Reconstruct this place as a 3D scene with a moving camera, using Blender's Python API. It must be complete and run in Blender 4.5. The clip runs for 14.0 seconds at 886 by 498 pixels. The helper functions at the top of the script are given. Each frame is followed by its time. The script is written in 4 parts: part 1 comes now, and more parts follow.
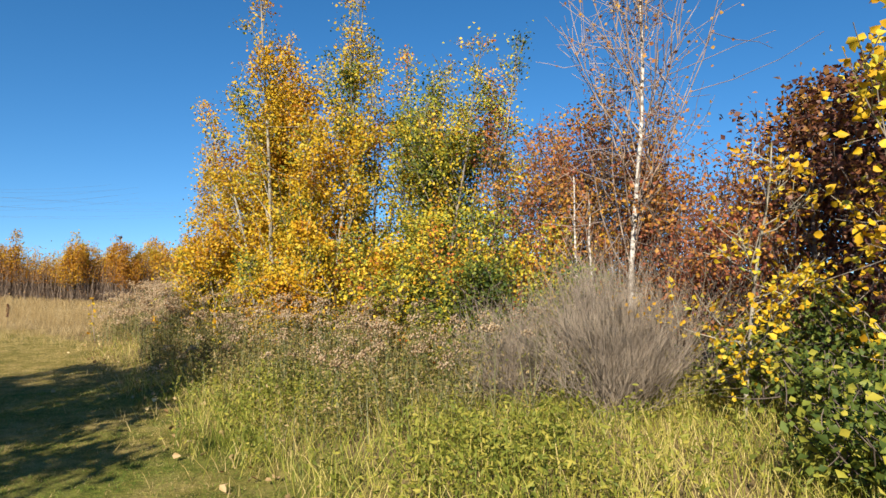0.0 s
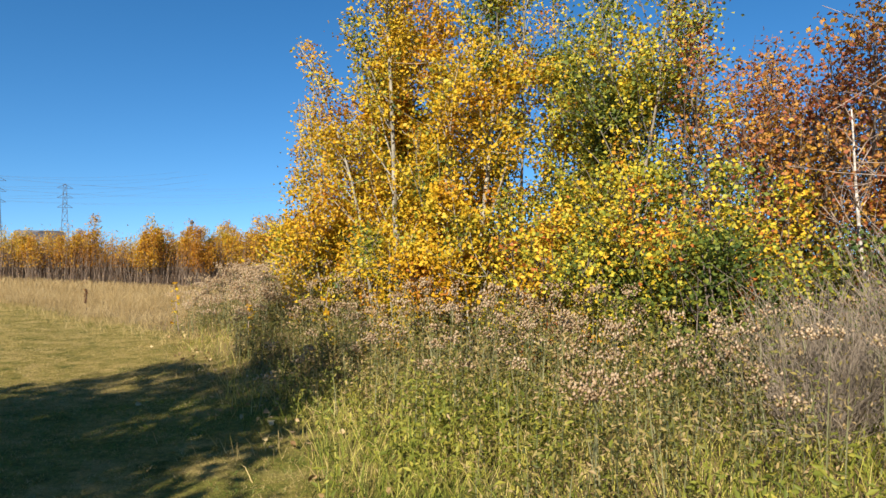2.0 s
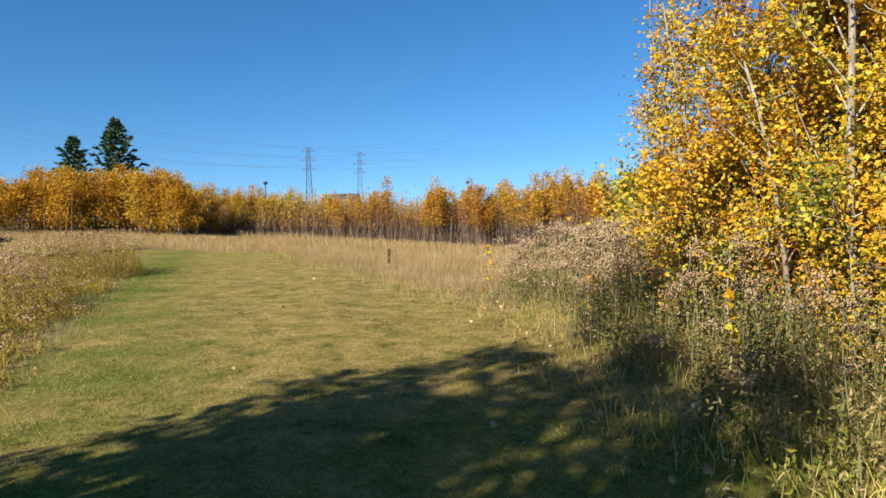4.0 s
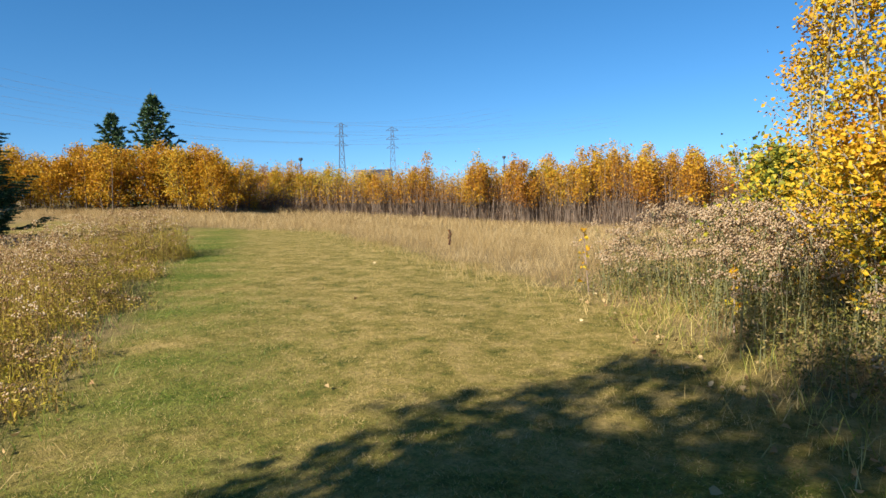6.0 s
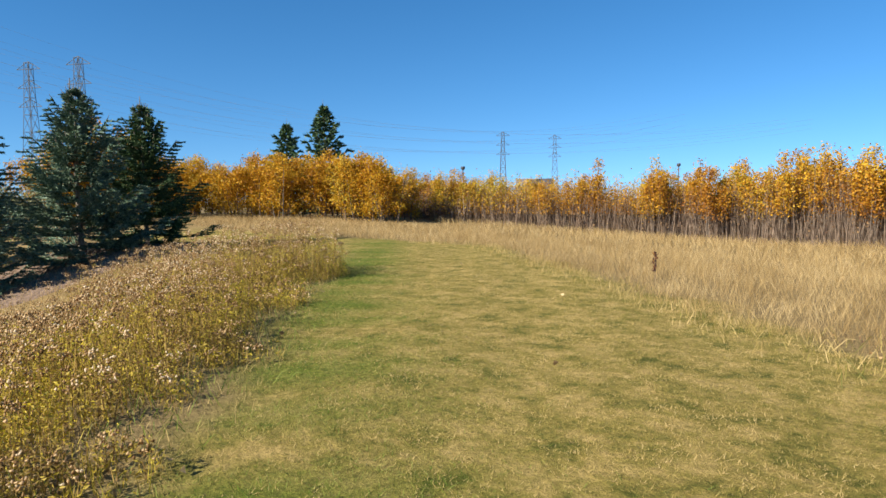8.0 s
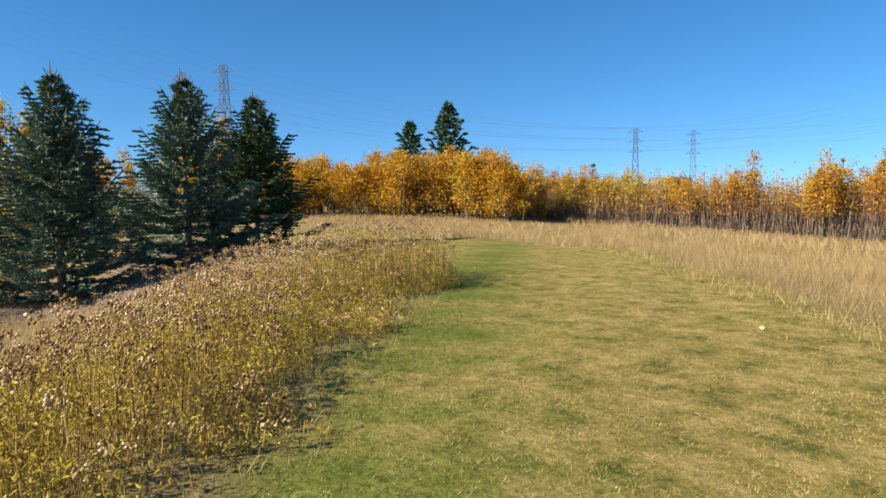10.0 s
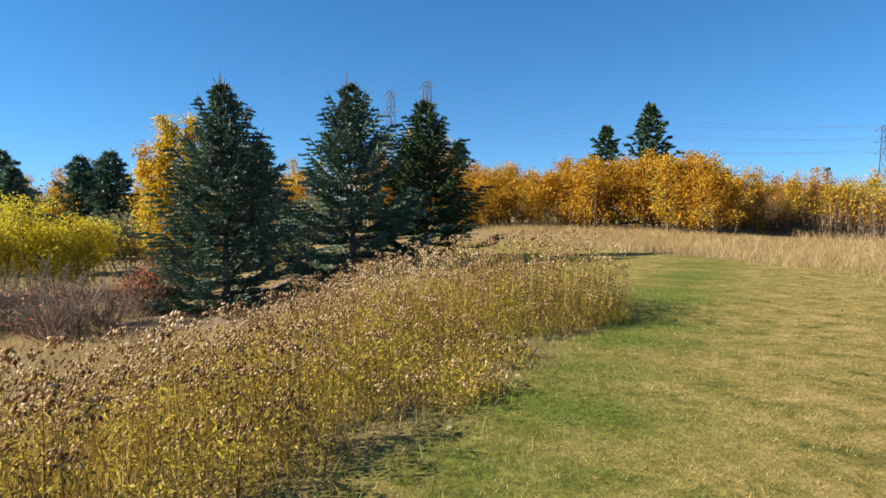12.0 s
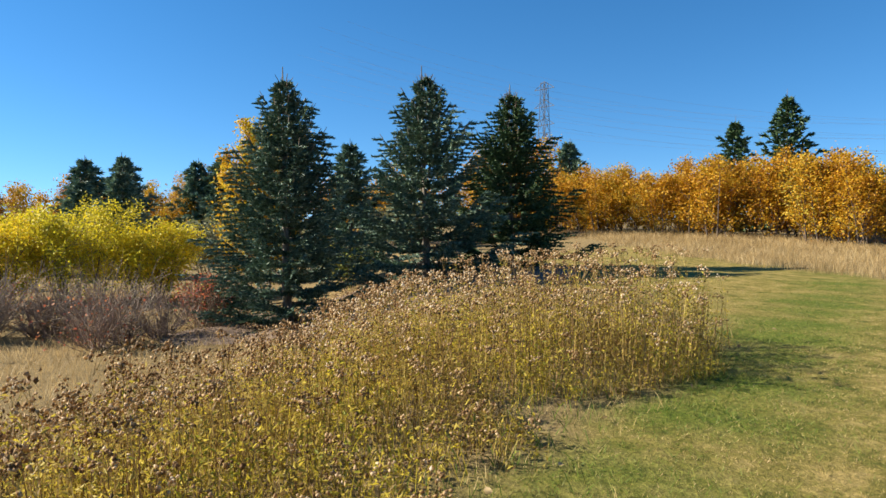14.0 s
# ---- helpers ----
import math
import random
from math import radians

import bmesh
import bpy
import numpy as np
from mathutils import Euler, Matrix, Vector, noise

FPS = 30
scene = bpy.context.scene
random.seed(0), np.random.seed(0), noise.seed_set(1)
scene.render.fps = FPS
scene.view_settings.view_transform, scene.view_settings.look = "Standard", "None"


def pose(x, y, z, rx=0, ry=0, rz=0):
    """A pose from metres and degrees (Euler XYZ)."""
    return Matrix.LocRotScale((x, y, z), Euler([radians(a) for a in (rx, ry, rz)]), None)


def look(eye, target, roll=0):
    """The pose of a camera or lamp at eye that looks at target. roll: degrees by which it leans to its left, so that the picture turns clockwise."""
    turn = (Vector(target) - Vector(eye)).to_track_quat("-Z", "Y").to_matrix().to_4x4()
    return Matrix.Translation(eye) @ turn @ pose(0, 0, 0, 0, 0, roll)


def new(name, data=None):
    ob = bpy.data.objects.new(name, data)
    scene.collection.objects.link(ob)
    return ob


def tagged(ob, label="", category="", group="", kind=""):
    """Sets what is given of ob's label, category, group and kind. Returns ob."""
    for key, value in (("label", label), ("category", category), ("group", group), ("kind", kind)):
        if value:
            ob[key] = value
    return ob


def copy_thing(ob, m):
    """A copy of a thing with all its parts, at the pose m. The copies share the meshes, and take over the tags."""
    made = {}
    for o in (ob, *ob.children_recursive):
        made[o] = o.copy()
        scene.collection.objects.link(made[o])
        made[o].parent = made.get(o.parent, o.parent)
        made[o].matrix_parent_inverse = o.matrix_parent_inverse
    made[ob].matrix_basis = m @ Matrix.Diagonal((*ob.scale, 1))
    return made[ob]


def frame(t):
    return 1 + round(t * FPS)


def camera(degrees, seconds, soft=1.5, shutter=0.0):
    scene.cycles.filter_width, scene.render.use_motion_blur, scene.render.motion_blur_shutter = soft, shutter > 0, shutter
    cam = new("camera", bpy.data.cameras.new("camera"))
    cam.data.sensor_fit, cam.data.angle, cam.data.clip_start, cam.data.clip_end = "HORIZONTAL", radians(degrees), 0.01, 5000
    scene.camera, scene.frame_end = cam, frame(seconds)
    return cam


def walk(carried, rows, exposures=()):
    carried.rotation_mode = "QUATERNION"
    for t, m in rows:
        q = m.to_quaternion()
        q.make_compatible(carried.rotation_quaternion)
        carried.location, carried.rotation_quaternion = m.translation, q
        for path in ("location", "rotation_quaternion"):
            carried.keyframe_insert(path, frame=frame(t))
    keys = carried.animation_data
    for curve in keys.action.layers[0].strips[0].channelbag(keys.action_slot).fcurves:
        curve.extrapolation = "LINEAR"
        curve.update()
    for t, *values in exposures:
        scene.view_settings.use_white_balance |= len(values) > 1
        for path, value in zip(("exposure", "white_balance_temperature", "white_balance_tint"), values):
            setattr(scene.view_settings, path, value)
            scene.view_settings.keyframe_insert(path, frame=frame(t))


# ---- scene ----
PATH = [
    (0, (0.558, 0.772, 1.545), (0.544, 2.771, 1.613), 0.2),
    (0.5, (0.214, 1.3, 1.542), (0.209, 3.299, 1.609), 0.1),
    (1, (-0.191, 1.864, 1.527), (-0.2, 3.863, 1.59), 0.0),
    (1.5, (-0.474, 2.382, 1.501), (-0.534, 4.381, 1.554), -0.2),
    (2, (-0.815, 2.95, 1.467), (-1.008, 4.941, 1.486), -0.0),
    (2.5, (-1.19, 3.557, 1.477), (-1.556, 5.524, 1.454), -0.1),
    (3, (-1.615, 4.042, 1.463), (-2.158, 5.966, 1.394), -0.2),
    (3.5, (-2.04, 4.527, 1.449), (-2.805, 6.373, 1.364), -0.3),
    (3.7, (-2.254, 4.698, 1.447), (-3.106, 6.505, 1.356), -0.5),
    (4, (-2.547, 4.958, 1.461), (-3.494, 6.716, 1.355), -0.8),
    (4.2, (-2.68, 5.034, 1.476), (-3.662, 6.773, 1.362), -1.0),
    (6.3, (-4.14, 5.866, 1.568), (-5.185, 7.561, 1.381), -0.8),
    (6.5, (-4.355, 6.08, 1.606), (-5.433, 7.754, 1.42), -0.6),
    (7, (-4.957, 6.603, 1.583), (-6.157, 8.194, 1.422), -0.6),
    (7.5, (-5.477, 7.174, 1.574), (-6.754, 8.706, 1.424), -0.7),
    (8, (-6.067, 7.707, 1.57), (-7.469, 9.126, 1.426), -0.6),
    (8.2, (-6.257, 7.955, 1.548), (-7.714, 9.318, 1.407), -0.6),
    (10.3, (-8.484, 9.877, 1.452), (-10.185, 10.92, 1.325), -0.5),
    (10.5, (-8.668, 10.062, 1.449), (-10.414, 11.03, 1.333), -0.5),
    (11, (-9.108, 10.548, 1.406), (-10.913, 11.403, 1.299), -0.6),
    (11.5, (-9.516, 11.025, 1.43), (-11.366, 11.779, 1.326), -0.5),
    (12, (-10.017, 11.512, 1.407), (-11.926, 12.099, 1.305), -0.5),
    (12.5, (-10.462, 11.941, 1.416), (-12.406, 12.399, 1.322), -0.3),
    (13, (-10.892, 12.312, 1.448), (-12.858, 12.665, 1.355), -0.4),
    (13.5, (-11.315, 12.717, 1.442), (-13.293, 13.0, 1.353), -0.3),
    (14, (-11.736, 13.09, 1.467), (-13.721, 13.323, 1.38), -0.2),
]
cam = camera(68.0, 14.0)
walk(cam, [(t, look(eye, target, roll)) for t, eye, target, roll in PATH],
     exposures=[(0, 0.92), (4, 0.97), (8, 1.08), (11, 1.14), (14, 1.17)])


# ---- world, sun, exposure ----
SUN_ELEV, SUN_TURN = radians(31), radians(192)
world = bpy.data.worlds.new("sky")
scene.world = world
world.use_nodes = True
wn = world.node_tree.nodes
sky = wn.new("ShaderNodeTexSky")
sky.sky_type = "NISHITA"
sky.sun_disc = False
sky.sun_elevation, sky.sun_rotation = SUN_ELEV, SUN_TURN
sky.altitude, sky.air_density, sky.dust_density, sky.ozone_density = 1200, 1.0, 0.0, 4.2
wn["Background"].inputs["Strength"].default_value = 0.080
blue = wn.new("ShaderNodeHueSaturation")
blue.inputs["Saturation"].default_value = 1.23
blue.inputs["Hue"].default_value = 0.497
where = wn.new("ShaderNodeTexCoord")
lift = wn.new("ShaderNodeMapping")
lift.inputs["Location"].default_value = (0, 0, 0.085)
world.node_tree.links.new(where.outputs["Generated"], lift.inputs["Vector"])
world.node_tree.links.new(lift.outputs["Vector"], sky.inputs["Vector"])
world.node_tree.links.new(sky.outputs["Color"], blue.inputs["Color"])
world.node_tree.links.new(blue.outputs["Color"], wn["Background"].inputs["Color"])
sun_data = bpy.data.lights.new("sun", "SUN")
sun_data.energy, sun_data.angle, sun_data.color = 5.0, radians(0.53), (1.0, 0.92, 0.77)
sun = new("sun", sun_data)
SUN_DIR = Vector((math.sin(SUN_TURN) * math.cos(SUN_ELEV), math.cos(SUN_TURN) * math.cos(SUN_ELEV), math.sin(SUN_ELEV)))
sun.matrix_world = look(SUN_DIR * 60, (0, 0, 0))


# ---- materials ----
def mat_new(name):
    m = bpy.data.materials.new(name)
    m.use_nodes = True
    return m, m.node_tree.nodes, m.node_tree.links, m.node_tree.nodes["Principled BSDF"]


def ramp_node(nodes, stops):
    r = nodes.new("ShaderNodeValToRGB")
    el = r.color_ramp.elements
    while len(el) < len(stops):
        el.new(0.5)
    for e, (p, c) in zip(el, stops):
        e.position, e.color = p, (*c, 1)
    return r


def noise_node(nodes, links, scale, detail=4.0, vec=None, rough=0.6):
    n = nodes.new("ShaderNodeTexNoise")
    n.inputs["Scale"].default_value, n.inputs["Detail"].default_value = scale, detail
    n.inputs["Roughness"].default_value = rough
    if vec is not None:
        links.new(vec, n.inputs["Vector"])
    return n


def mix_col(nodes, links, a, b, fac, mode="MIX"):
    m = nodes.new("ShaderNodeMix")
    m.data_type, m.blend_type = "RGBA", mode
    for sock, v in ((m.inputs["Factor"], fac), (m.inputs["A"], a), (m.inputs["B"], b)):
        if isinstance(v, bpy.types.NodeSocket):
            links.new(v, sock)
        else:
            sock.default_value = v if isinstance(v, float) else (*v, 1)
    return m.outputs["Result"]


def leaf_mat(name, stops, through_light=0.35, rough=0.55, patch=0.8, patch_amount=0.35, coat=0.25, speckle=1.0, detail=2.0):
    """Foliage: each leaf its own colour, drifting in patches; light passes through."""
    m, n, l, b = mat_new(name)
    geo = n.new("ShaderNodeNewGeometry")
    oi = n.new("ShaderNodeObjectInfo")
    big = noise_node(n, l, patch, detail, geo.outputs["Position"], 0.7)
    add = n.new("ShaderNodeMath")
    add.operation = "MULTIPLY_ADD"
    l.new(big.outputs["Fac"], add.inputs[0])
    add.inputs[1].default_value = patch_amount * 4
    own = n.new("ShaderNodeMath")
    own.operation = "MULTIPLY_ADD"
    l.new(geo.outputs["Random Per Island"], own.inputs[0])
    own.inputs[1].default_value, own.inputs[2].default_value = speckle, 0.5 - 0.5 * speckle
    l.new(own.outputs[0], add.inputs[2])
    off = n.new("ShaderNodeMath")
    off.operation = "MULTIPLY_ADD"
    l.new(oi.outputs["Random"], off.inputs[0])
    off.inputs[1].default_value = 0.22
    l.new(add.outputs[0], off.inputs[2])
    sub = n.new("ShaderNodeMath")
    sub.operation, sub.use_clamp = "SUBTRACT", True
    l.new(off.outputs[0], sub.inputs[0])
    sub.inputs[1].default_value = patch_amount * 2 + 0.11
    r = ramp_node(n, stops)
    l.new(sub.outputs[0], r.inputs["Fac"])
    l.new(r.outputs["Color"], b.inputs["Base Color"])
    b.inputs["Roughness"].default_value = rough
    b.inputs["Specular IOR Level"].default_value = coat
    t = n.new("ShaderNodeBsdfTranslucent")
    l.new(r.outputs["Color"], t.inputs["Color"])
    mx = n.new("ShaderNodeMixShader")
    mx.inputs[0].default_value = through_light
    l.new(b.outputs[0], mx.inputs[1])
    l.new(t.outputs[0], mx.inputs[2])
    l.new(mx.outputs[0], n["Material Output"].inputs["Surface"])
    return m


def bark_mat(name, dark, light, scale=14.0, stretch=0.25, rough=0.85):
    m, n, l, b = mat_new(name)
    geo = n.new("ShaderNodeNewGeometry")
    mp = n.new("ShaderNodeMapping")
    mp.inputs["Scale"].default_value = (1, 1, stretch)
    l.new(geo.outputs["Position"], mp.inputs["Vector"])
    a = noise_node(n, l, scale, 5.0, mp.outputs["Vector"])
    r = ramp_node(n, [(0.35, dark), (0.62, light)])
    l.new(a.outputs["Fac"], r.inputs["Fac"])
    l.new(r.outputs["Color"], b.inputs["Base Color"])
    b.inputs["Roughness"].default_value = rough
    bp = n.new("ShaderNodeBump")
    bp.inputs["Strength"].default_value, bp.inputs["Distance"].default_value = 0.5, 0.01
    l.new(a.outputs["Fac"], bp.inputs["Height"])
    l.new(bp.outputs["Normal"], b.inputs["Normal"])
    return m


def ground_mat():
    m, n, l, b = mat_new("turf_and_soil")
    geo = n.new("ShaderNodeNewGeometry")
    pos = geo.outputs["Position"]
    att = n.new("ShaderNodeAttribute")
    att.attribute_name = "lawn"
    patch = noise_node(n, l, 2.4, 9.0, pos, 0.75)
    fine = noise_node(n, l, 16.0, 6.0, pos, 0.78)
    speck = noise_node(n, l, 60.0, 4.0, pos, 0.7)
    green = ramp_node(n, [(0.36, (0.09, 0.10, 0.02)), (0.48, (0.27, 0.215, 0.06)), (0.62, (0.44, 0.32, 0.125))])
    l.new(patch.outputs["Fac"], green.inputs["Fac"])
    att2 = n.new("ShaderNodeAttribute")
    att2.attribute_name = "lush"
    lush_col = ramp_node(n, [(0.35, (0.06, 0.105, 0.014)), (0.6, (0.16, 0.20, 0.03))])
    l.new(fine.outputs["Fac"], lush_col.inputs["Fac"])
    turf = mix_col(n, l, green.outputs["Color"], lush_col.outputs["Color"], att2.outputs["Fac"])
    grain = ramp_node(n, [(0.32, (0.55, 0.57, 0.5)), (0.66, (1.2, 1.17, 1.1))])
    l.new(fine.outputs["Fac"], grain.inputs["Fac"])
    lawn = mix_col(n, l, turf, grain.outputs["Color"], 0.8, "MULTIPLY")
    dry = ramp_node(n, [(0.3, (0.15, 0.105, 0.05)), (0.55, (0.30, 0.215, 0.10)), (0.75, (0.40, 0.30, 0.15))])
    l.new(fine.outputs["Fac"], dry.inputs["Fac"])
    both = mix_col(n, l, dry.outputs["Color"], lawn, att.outputs["Fac"])
    sp = ramp_node(n, [(0.35, (0.6, 0.6, 0.6)), (0.65, (1.15, 1.15, 1.1))])
    l.new(speck.outputs["Fac"], sp.inputs["Fac"])
    col = mix_col(n, l, both, sp.outputs["Color"], 0.7, "MULTIPLY")
    l.new(col, b.inputs["Base Color"])
    b.inputs["Roughness"].default_value = 0.95
    b.inputs["Specular IOR Level"].default_value = 0.1
    bp = n.new("ShaderNodeBump")
    bp.inputs["Strength"].default_value, bp.inputs["Distance"].default_value = 1.0, 0.03
    l.new(fine.outputs["Fac"], bp.inputs["Height"])
    l.new(bp.outputs["Normal"], b.inputs["Normal"])
    return m


def plain_mat(name, c1, c2, scale=6.0, rough=0.7, metal=0.0):
    m, n, l, b = mat_new(name)
    tc = n.new("ShaderNodeTexCoord")
    a = noise_node(n, l, scale, 4.0, tc.outputs["Object"])
    r = ramp_node(n, [(0.35, c1), (0.65, c2)])
    l.new(a.outputs["Fac"], r.inputs["Fac"])
    l.new(r.outputs["Color"], b.inputs["Base Color"])
    b.inputs["Roughness"].default_value, b.inputs["Metallic"].default_value = rough, metal
    return m


GOLD = [(0.0, (0.30, 0.125, 0.012)), (0.3, (0.48, 0.235, 0.013)), (0.65, (0.60, 0.345, 0.02)), (1.0, (0.40, 0.32, 0.04))]
M_GROUND = ground_mat()
M_ASPEN = leaf_mat("aspen_leaf_gold", [(0.0, (0.38, 0.14, 0.015)), (0.1, (0.48, 0.23, 0.012)), (0.45, (0.60, 0.37, 0.018)), (0.75, (0.50, 0.385, 0.035)), (0.88, (0.24, 0.26, 0.03)), (1.0, (0.06, 0.10, 0.02))], through_light=0.25, patch=1.3, patch_amount=0.6, speckle=0.55)
M_ASPEN_GREEN = leaf_mat("aspen_leaf_green", [(0.0, (0.06, 0.09, 0.02)), (0.3, (0.16, 0.19, 0.03)), (0.5, (0.42, 0.38, 0.04)), (0.78, (0.72, 0.48, 0.03)), (0.9, (0.62, 0.30, 0.03)), (1.0, (0.42, 0.13, 0.03))], through_light=0.25, patch=1.1, patch_amount=0.6, speckle=0.6)
M_RUSSET = leaf_mat("russet_leaf", [(0.0, (0.20, 0.06, 0.045)), (0.35, (0.36, 0.12, 0.055)), (0.65, (0.46, 0.205, 0.06)), (1.0, (0.56, 0.32, 0.05))], patch=1.0, patch_amount=0.5, speckle=0.7)
M_PURPLE = leaf_mat("purple_brown_leaf", [(0.0, (0.05, 0.02, 0.018)), (0.5, (0.14, 0.05, 0.032)), (0.8, (0.25, 0.10, 0.035)), (1.0, (0.42, 0.23, 0.035))], coat=0.5)
M_YELLOW = leaf_mat("bright_yellow_leaf", [(0.0, (0.52, 0.27, 0.012)), (0.4, (0.70, 0.44, 0.018)), (0.8, (0.68, 0.52, 0.05)), (1.0, (0.36, 0.38, 0.05))])
M_GOLD = leaf_mat("far_gold_leaf", GOLD, patch=0.45, patch_amount=0.45, speckle=0.7)
M_GOLD_FAR = leaf_mat("wood_gold_leaf", [(0.0, (0.30, 0.12, 0.02)), (0.35, (0.47, 0.22, 0.018)), (0.7, (0.60, 0.36, 0.03)), (1.0, (0.44, 0.36, 0.04))], patch=0.16, patch_amount=0.6, speckle=0.6)
M_WILLOW = leaf_mat("willow_leaf_lemon", [(0.0, (0.50, 0.43, 0.025)), (0.5, (0.70, 0.60, 0.04)), (1.0, (0.80, 0.60, 0.03))])
M_RED = leaf_mat("red_leaf", [(0.0, (0.24, 0.07, 0.05)), (0.5, (0.48, 0.14, 0.07)), (1.0, (0.56, 0.26, 0.10))])
M_BROWNLEAF = leaf_mat("dull_mauve_leaf", [(0.0, (0.14, 0.08, 0.05)), (0.6, (0.26, 0.16, 0.09)), (1.0, (0.40, 0.25, 0.11))])
M_SHRUBGREEN = leaf_mat("shrub_leaf_green", [(0.0, (0.05, 0.085, 0.02)), (0.5, (0.13, 0.17, 0.03)), (0.8, (0.27, 0.28, 0.04)), (1.0, (0.45, 0.38, 0.05))])
M_SAGE = leaf_mat("sage_leaf", [(0.0, (0.14, 0.15, 0.06)), (1.0, (0.28, 0.27, 0.14))])
M_NEEDLE = leaf_mat("spruce_needle", [(0.0, (0.022, 0.048, 0.020)), (0.5, (0.060, 0.112, 0.044)), (1.0, (0.14, 0.21, 0.09))], through_light=0.05, patch=0.6, patch_amount=0.25)
M_NEEDLE_BLUE = leaf_mat("spruce_needle_blue", [(0.0, (0.036, 0.072, 0.044)), (0.5, (0.11, 0.18, 0.115)), (1.0, (0.28, 0.37, 0.26))], through_light=0.05, patch=0.6, patch_amount=0.25)
M_BARK = bark_mat("grey_bark", (0.09, 0.07, 0.05), (0.26, 0.22, 0.17))
M_ASPENBARK = bark_mat("pale_aspen_bark", (0.13, 0.11, 0.08), (0.38, 0.34, 0.26))
M_BIRCH = bark_mat("white_birch_bark", (0.14, 0.11, 0.09), (0.66, 0.60, 0.53), 9.0, 2.2)
M_TWIG = bark_mat("grey_twig", (0.13, 0.10, 0.075), (0.37, 0.295, 0.22), 5.0, 1.0)
M_TWIGRED = bark_mat("mauve_twig", (0.15, 0.10, 0.075), (0.36, 0.27, 0.21), 5.0, 1.0)
M_WOODTRUNK = bark_mat("young_aspen_trunk", (0.10, 0.075, 0.055), (0.25, 0.20, 0.155), 4.0, 0.5)
M_BRUSH = bark_mat("brushwood", (0.10, 0.065, 0.045), (0.27, 0.20, 0.145), 3.0, 0.5)
M_DARKTWIG = bark_mat("dark_twig", (0.06, 0.045, 0.035), (0.17, 0.13, 0.10), 6.0, 1.0)
M_LAWN = leaf_mat("lawn_blade", [(0.0, (0.11, 0.115, 0.022)), (0.3, (0.235, 0.20, 0.047)), (0.6, (0.41, 0.305, 0.105)), (1.0, (0.56, 0.415, 0.185))], 0.25, patch=1.6, patch_amount=0.9, speckle=0.95, detail=8.0)
M_LAWNGREEN = leaf_mat("lush_lawn_blade", [(0.0, (0.07, 0.13, 0.014)), (0.6, (0.14, 0.20, 0.024)), (1.0, (0.26, 0.27, 0.06))], 0.25, patch=0.9)
M_STRAW = leaf_mat("straw_blade", [(0.0, (0.26, 0.17, 0.065)), (0.5, (0.46, 0.325, 0.14)), (1.0, (0.64, 0.49, 0.26))], 0.35, patch=0.6, patch_amount=0.5, speckle=0.8)
M_MEADOW = leaf_mat("meadow_blade", [(0.0, (0.14, 0.18, 0.025)), (0.4, (0.29, 0.30, 0.045)), (0.7, (0.48, 0.41, 0.09)), (1.0, (0.62, 0.50, 0.20))], 0.3, patch=0.7, patch_amount=0.5)
M_WEEDLEAF = leaf_mat("goldenrod_leaf", [(0.0, (0.20, 0.12, 0.04)), (0.3, (0.37, 0.27, 0.06)), (0.6, (0.50, 0.385, 0.06)), (0.85, (0.60, 0.47, 0.04)), (1.0, (0.28, 0.29, 0.04))], 0.45, patch=1.2, patch_amount=0.45, speckle=0.8)
M_WEEDSTEM = leaf_mat("weed_stem", [(0.0, (0.17, 0.10, 0.045)), (0.6, (0.36, 0.24, 0.08)), (1.0, (0.52, 0.39, 0.11))], 0.2)
M_SEED = leaf_mat("seed_head_brown", [(0.0, (0.22, 0.125, 0.05)), (0.35, (0.44, 0.285, 0.13)), (0.75, (0.70, 0.52, 0.30)), (1.0, (0.86, 0.74, 0.56))], 0.5)
M_FLUFF = leaf_mat("seed_fluff_pale", [(0.0, (0.36, 0.235, 0.13)), (0.5, (0.60, 0.44, 0.275)), (1.0, (0.78, 0.63, 0.44))], 0.5, patch=1.2, speckle=0.7)
M_HERB = leaf_mat("herb_leaf", [(0.0, (0.06, 0.068, 0.018)), (0.35, (0.14, 0.145, 0.03)), (0.65, (0.28, 0.225, 0.06)), (1.0, (0.40, 0.285, 0.14))], 0.3, patch=1.4, patch_amount=0.4)
M_HERBLIGHT = leaf_mat("light_herb_leaf", [(0.0, (0.12, 0.145, 0.022)), (0.5, (0.23, 0.24, 0.035)), (1.0, (0.42, 0.36, 0.065))], 0.35, patch=1.4)
M_FALLEN = leaf_mat("fallen_leaf", [(0.0, (0.22, 0.12, 0.05)), (0.5, (0.42, 0.28, 0.13)), (1.0, (0.60, 0.46, 0.25))], 0.15)
M_STEEL = plain_mat("galvanised_steel", (0.06, 0.07, 0.09), (0.10, 0.11, 0.13), 0.6, 0.6, 0.0)
M_WIRE = plain_mat("overhead_wire", (0.14, 0.15, 0.17), (0.2, 0.21, 0.23), 0.2)
M_ROOF = plain_mat("roof_shingle", (0.10, 0.09, 0.09), (0.17, 0.155, 0.15), 3.0)
M_WALLP = plain_mat("pale_siding", (0.50, 0.46, 0.40), (0.58, 0.54, 0.48), 2.0)
M_POST = plain_mat("dark_post", (0.03, 0.03, 0.035), (0.06, 0.06, 0.065), 4.0)
M_MULCH = plain_mat("bark_mulch", (0.10, 0.065, 0.045), (0.24, 0.165, 0.12), 8.0, 0.95)


# ---- geometry helpers ----
def smooth(a, b, v):
    t = np.clip((np.asarray(v, float) - a) / (b - a), 0, 1)
    return t * t * (3 - 2 * t)


